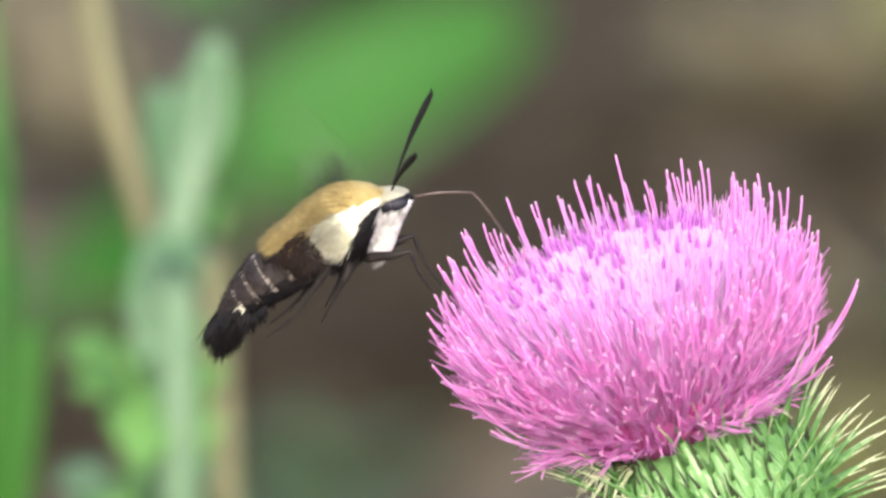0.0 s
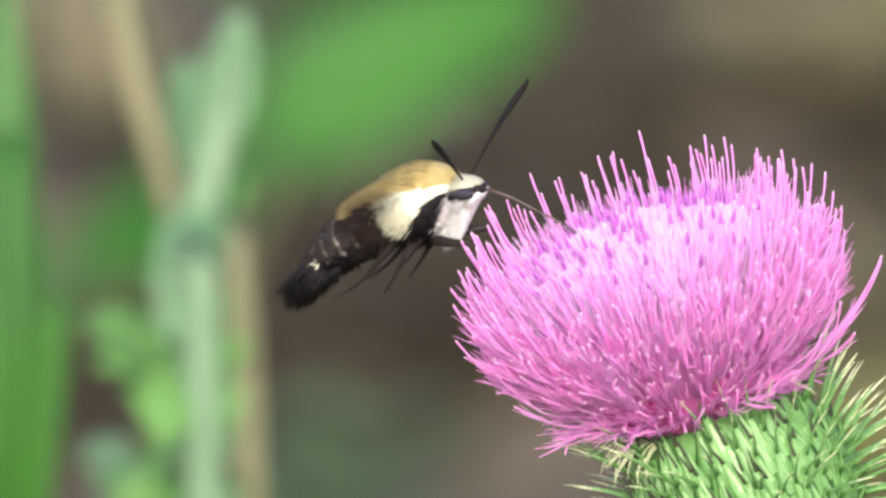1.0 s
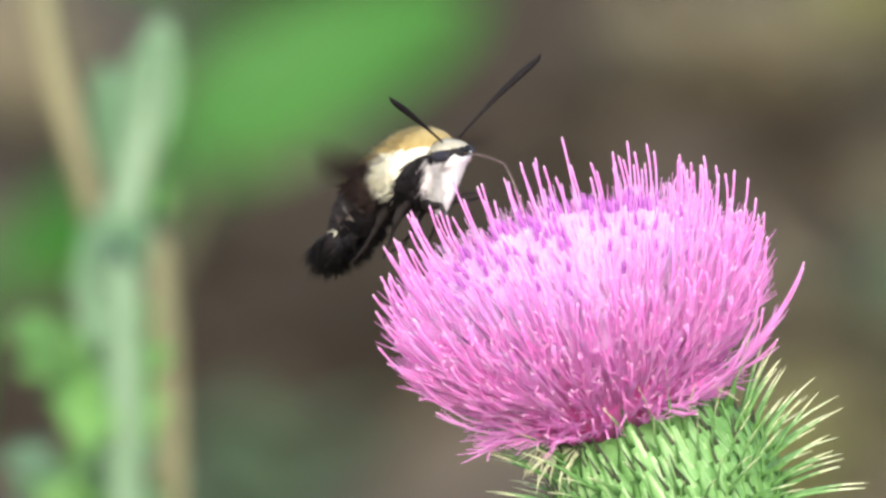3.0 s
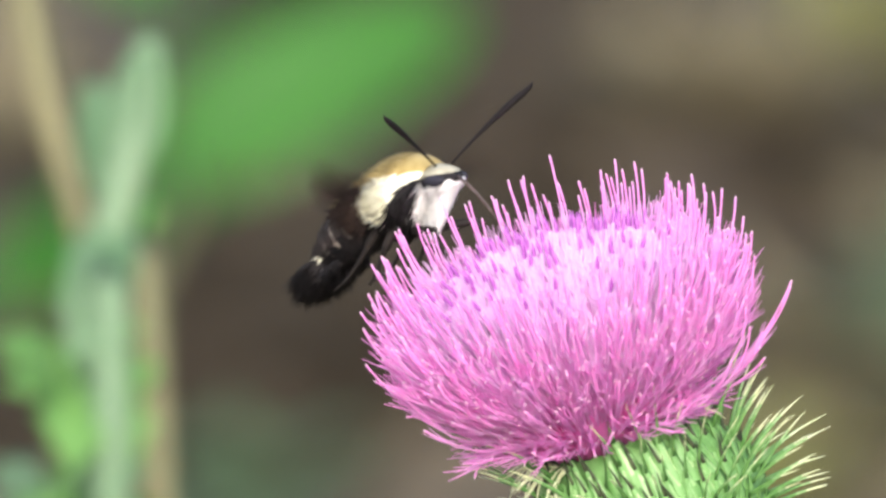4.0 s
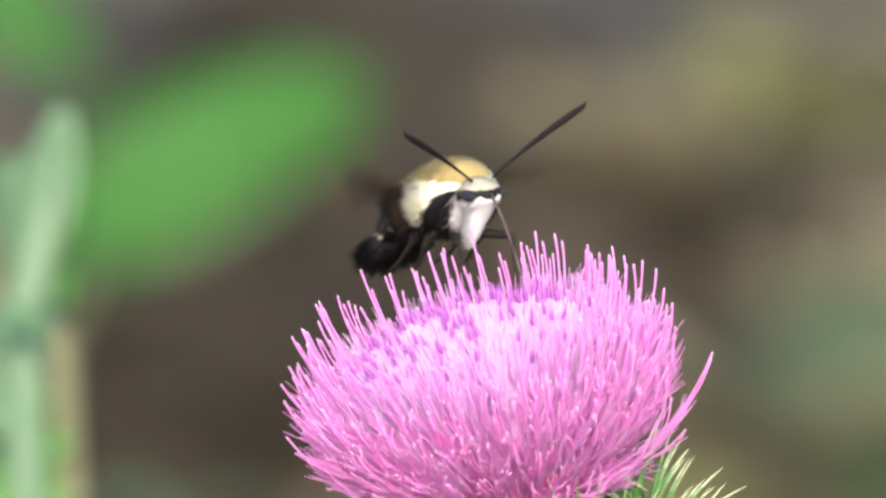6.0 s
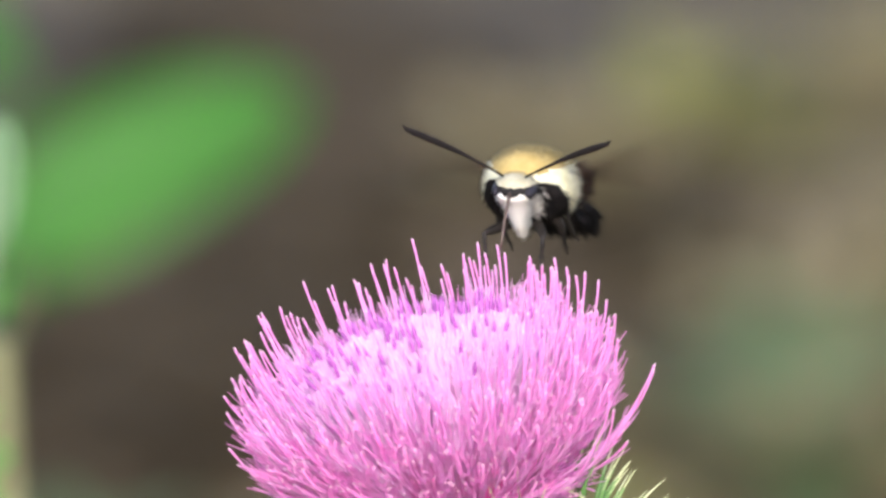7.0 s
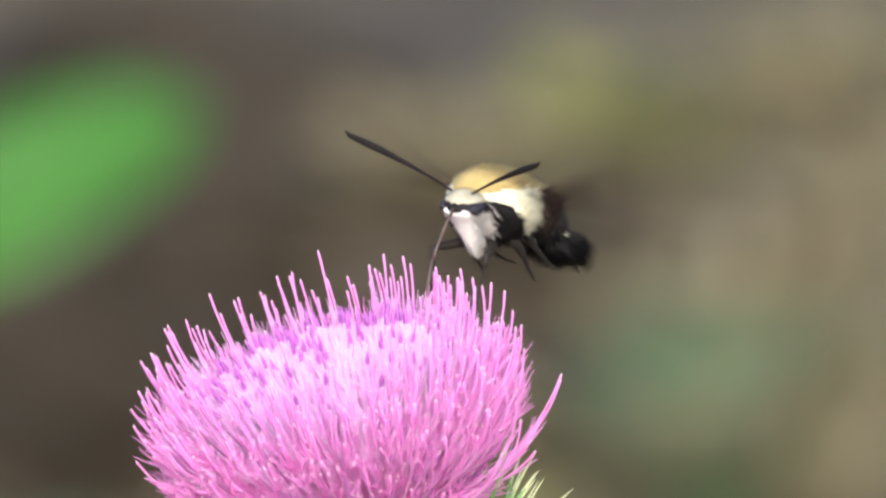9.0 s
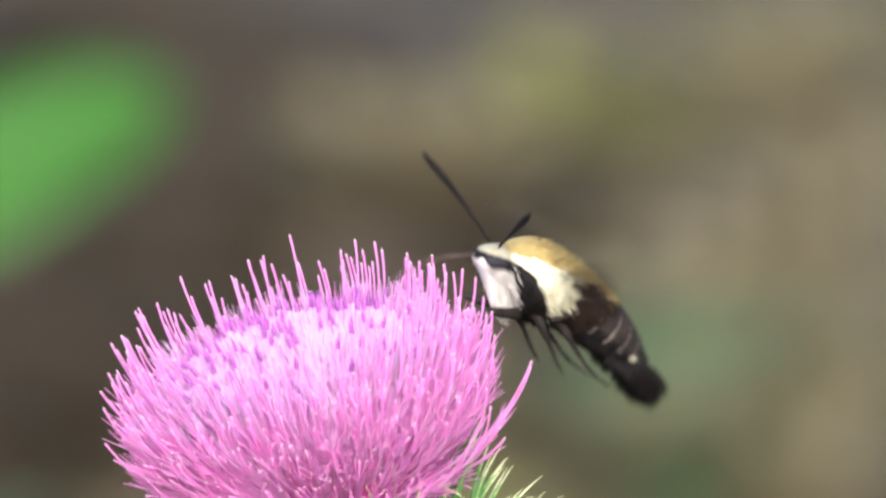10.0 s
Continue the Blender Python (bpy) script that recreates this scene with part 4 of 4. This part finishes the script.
# seconds, place in metres, turn in degrees
FLIGHT = [
    (0, -0.02549, 0.00627, 1.02376, 1.7, -37.5, -3.4),
    (0.2, -0.02482, 0.00647, 1.02285, 2.2, -37.8, -13.6),
    (0.5, -0.02266, 0.00683, 1.02052, 6.3, -35.4, -18.4),
    (0.8, -0.02298, 0.00785, 1.02507, 2.1, -34.3, -26.5),
    (1, -0.02053, 0.00851, 1.02129, 4.5, -31.2, -28.1),
    (1.2, -0.01985, 0.00932, 1.02110, 5.3, -37.7, -29.5),
    (1.5, -0.01981, 0.01054, 1.02599, -0.4, -41.4, -33.9),
    (1.7, -0.01635, 0.01134, 1.02511, -0.8, -33.2, -42.3),
    (2, -0.01563, 0.01253, 1.02286, 3.1, -35.1, -45.9),
    (2.2, -0.01367, 0.01319, 1.02755, -5.7, -40.6, -40.5),
    (2.5, -0.01326, 0.01416, 1.02579, -2.9, -41.0, -47.3),
    (2.7, -0.01460, 0.01483, 1.02520, -0.6, -39.0, -48.7),
    (3.8, -0.01491, 0.01602, 1.02161, 1.3, -35.0, -43.6),
    (4, -0.01413, 0.01716, 1.02300, -2.3, -37.0, -42.6),
    (4.2, -0.01092, 0.01830, 1.02537, -0.2, -28.0, -45.8),
    (4.5, -0.00879, 0.02002, 1.02675, -2.2, -27.0, -55.6),
    (4.7, -0.00641, 0.02066, 1.02384, 2.3, -25.9, -57.7),
    (5, -0.00768, 0.02162, 1.02915, -0.5, -35.0, -56.2),
    (5.2, -0.00636, 0.02226, 1.02830, 2.2, -25.9, -54.9),
    (5.5, -0.00567, 0.02324, 1.02693, 2.8, -30.5, -62.0),
    (5.7, -0.00522, 0.02339, 1.02662, 4.3, -29.2, -60.8),
    (6.8, 0.00588, 0.02425, 1.02947, -6.3, -18.0, -79.6),
    (7, 0.00531, 0.02429, 1.02824, -0.5, -19.4, -105.0),
    (7.2, 0.00531, 0.02431, 1.03126, -2.0, -14.7, -86.5),
    (7.5, 0.00617, 0.02437, 1.03078, -6.0, -22.9, -97.4),
    (7.7, 0.00437, 0.02384, 1.02967, -5.6, -19.2, -101.6),
    (8, 0.00479, 0.02306, 1.02652, -3.2, -20.8, -99.9),
    (8.2, 0.00529, 0.02254, 1.02748, -3.8, -17.7, -104.2),
    (8.5, 0.00940, 0.02105, 1.02815, -5.8, -13.5, -108.8),
    (8.7, 0.00907, 0.02004, 1.02847, -2.8, -22.9, -121.2),
    (9, 0.00919, 0.01855, 1.02923, -2.0, -22.2, -119.1),
    (9.2, 0.00877, 0.01674, 1.02658, -3.2, -23.4, -116.7),
    (9.5, 0.01141, 0.01405, 1.02828, -7.4, -35.2, -112.3),
    (9.7, 0.01483, 0.01238, 1.03115, -8.1, -28.1, -128.0),
    (9.8, 0.01421, 0.01149, 1.02858, -10.0, -22.9, -136.3),
    (9.9, 0.01349, 0.01064, 1.02263, -7.1, -23.7, -143.9),
    (10, 0.01417, 0.00973, 1.02515, -2.5, -39.7, -154.1),
]


# seconds, and the way that each antenna points in the moth's space
ANTENNA_LEFT = [
    (0, 0.583, 0.757, 0.294),
    (0.2, 0.546, 0.770, 0.330),
    (0.5, 0.396, 0.818, 0.417),
    (0.8, 0.439, 0.844, 0.307),
    (1, 0.420, 0.803, 0.423),
    (1.2, 0.441, 0.776, 0.451),
    (1.5, 0.492, 0.817, 0.301),
    (1.7, 0.405, 0.840, 0.362),
    (2, 0.441, 0.772, 0.458),
    (2.2, 0.379, 0.850, 0.367),
    (2.5, 0.488, 0.797, 0.357),
    (2.7, 0.458, 0.815, 0.356),
    (3.8, 0.439, 0.789, 0.430),
    (4, 0.453, 0.806, 0.381),
    (4.2, 0.434, 0.825, 0.362),
    (4.5, 0.435, 0.819, 0.373),
    (4.7, 0.419, 0.817, 0.397),
    (5, 0.414, 0.825, 0.384),
    (5.2, 0.428, 0.830, 0.358),
    (5.5, 0.428, 0.803, 0.415),
    (5.7, 0.416, 0.803, 0.427),
    (6.8, 0.587, 0.750, 0.304),
    (7, 0.504, 0.817, 0.280),
    (7.2, 0.600, 0.753, 0.273),
    (7.5, 0.554, 0.800, 0.230),
    (7.7, 0.483, 0.835, 0.263),
    (8, 0.515, 0.776, 0.364),
    (8.2, 0.471, 0.819, 0.330),
    (8.5, 0.501, 0.827, 0.256),
    (8.7, 0.542, 0.822, 0.177),
    (9, 0.505, 0.819, 0.272),
    (9.2, 0.520, 0.781, 0.347),
    (9.5, 0.479, 0.778, 0.406),
    (9.7, 0.490, 0.854, 0.174),
    (9.8, 0.435, 0.871, 0.230),
    (9.9, 0.422, 0.844, 0.331),
    (10, 0.425, 0.856, 0.295),
]
ANTENNA_RIGHT = [
    (0, 0.511, -0.821, 0.255),
    (0.2, 0.426, -0.846, 0.320),
    (0.5, 0.414, -0.813, 0.409),
    (0.8, 0.468, -0.840, 0.275),
    (1, 0.430, -0.807, 0.406),
    (1.2, 0.448, -0.795, 0.409),
    (1.5, 0.522, -0.818, 0.243),
    (1.7, 0.476, -0.824, 0.308),
    (2, 0.462, -0.778, 0.426),
    (2.2, 0.500, -0.807, 0.314),
    (2.5, 0.541, -0.796, 0.271),
    (2.7, 0.556, -0.792, 0.253),
    (3.8, 0.467, -0.786, 0.405),
    (4, 0.489, -0.812, 0.319),
    (4.2, 0.432, -0.838, 0.334),
    (4.5, 0.486, -0.807, 0.336),
    (4.7, 0.453, -0.805, 0.384),
    (5, 0.483, -0.814, 0.324),
    (5.2, 0.463, -0.814, 0.352),
    (5.5, 0.500, -0.786, 0.362),
    (5.7, 0.490, -0.783, 0.383),
    (6.8, 0.552, -0.758, 0.347),
    (7, 0.633, -0.723, 0.277),
    (7.2, 0.613, -0.737, 0.286),
    (7.5, 0.653, -0.713, 0.255),
    (7.7, 0.683, -0.685, 0.252),
    (8, 0.631, -0.678, 0.377),
    (8.2, 0.642, -0.697, 0.318),
    (8.5, 0.596, -0.745, 0.300),
    (8.7, 0.451, -0.876, 0.172),
    (9, 0.448, -0.848, 0.284),
    (9.2, 0.454, -0.806, 0.380),
    (9.5, 0.451, -0.751, 0.482),
    (9.7, 0.296, -0.921, 0.252),
    (9.8, 0.431, -0.849, 0.306),
    (9.9, 0.495, -0.795, 0.351),
    (10, 0.570, -0.771, 0.285),
]
# seconds, downward angles of the feeding tube and of its outer length
SIPPING = [(0, 33, 58), (0.5, 27, -12), (1, 48, 6), (1.5, 34, 66), (2, 48, 40), (2.5, 30, 72), (2.7, 30, 70), (3.8, 68, 10), (4, 68, 12), (4.5, 66, 20),
           (5, 70, 20), (5.5, 72, 15), (5.7, 74, 12), (6.8, 76, 10), (7, 76, 10), (7.5, 78, 10), (8, 76, 10), (8.5, 64, 30), (9, 70, 24), (9.5, 50, 40), (10, 42, 24)]


def motions():
    walk(MOTH, [(t, pose(*rest)) for t, *rest in FLIGHT])
    for q, rows in ((1, ANTENNA_LEFT), (-1, ANTENNA_RIGHT)):
        root = Matrix.Translation(Vector((-1.5, q * 1.2, 2.1)) * MM)
        walk(FEELERS[q], [(t, root @ Vector(d).to_track_quat("Z", "X").to_matrix().to_4x4()) for t, *d in rows])
    walk(FEELERS["tube"], [(t, pose(-0.0002, 0, -0.0002, 0, down, 0)) for t, down, _ in SIPPING])
    walk(FEELERS["tip"], [(t, pose(0.0059, 0, 0, 0, down, 0)) for t, _, down in SIPPING])
    # each wing beats down and up again in six of the film's frames
    for wing, q, at, hind in WINGS:
        rows = []
        for i in range(301):
            beat = (18, 80, 62, 2, -74, -58)[i % 6]
            sweep = -8 + 0.12 * beat - 22 * hind
            turn = Matrix.Rotation(radians(q * sweep), 4, "Z")
            rows.append((i / 30, Matrix.Translation(Vector(at) * MM) @ Matrix.Rotation(radians(q * (beat * 0.95 - 6)), 4, "X") @ turn))
        walk(wing, rows)


motions()
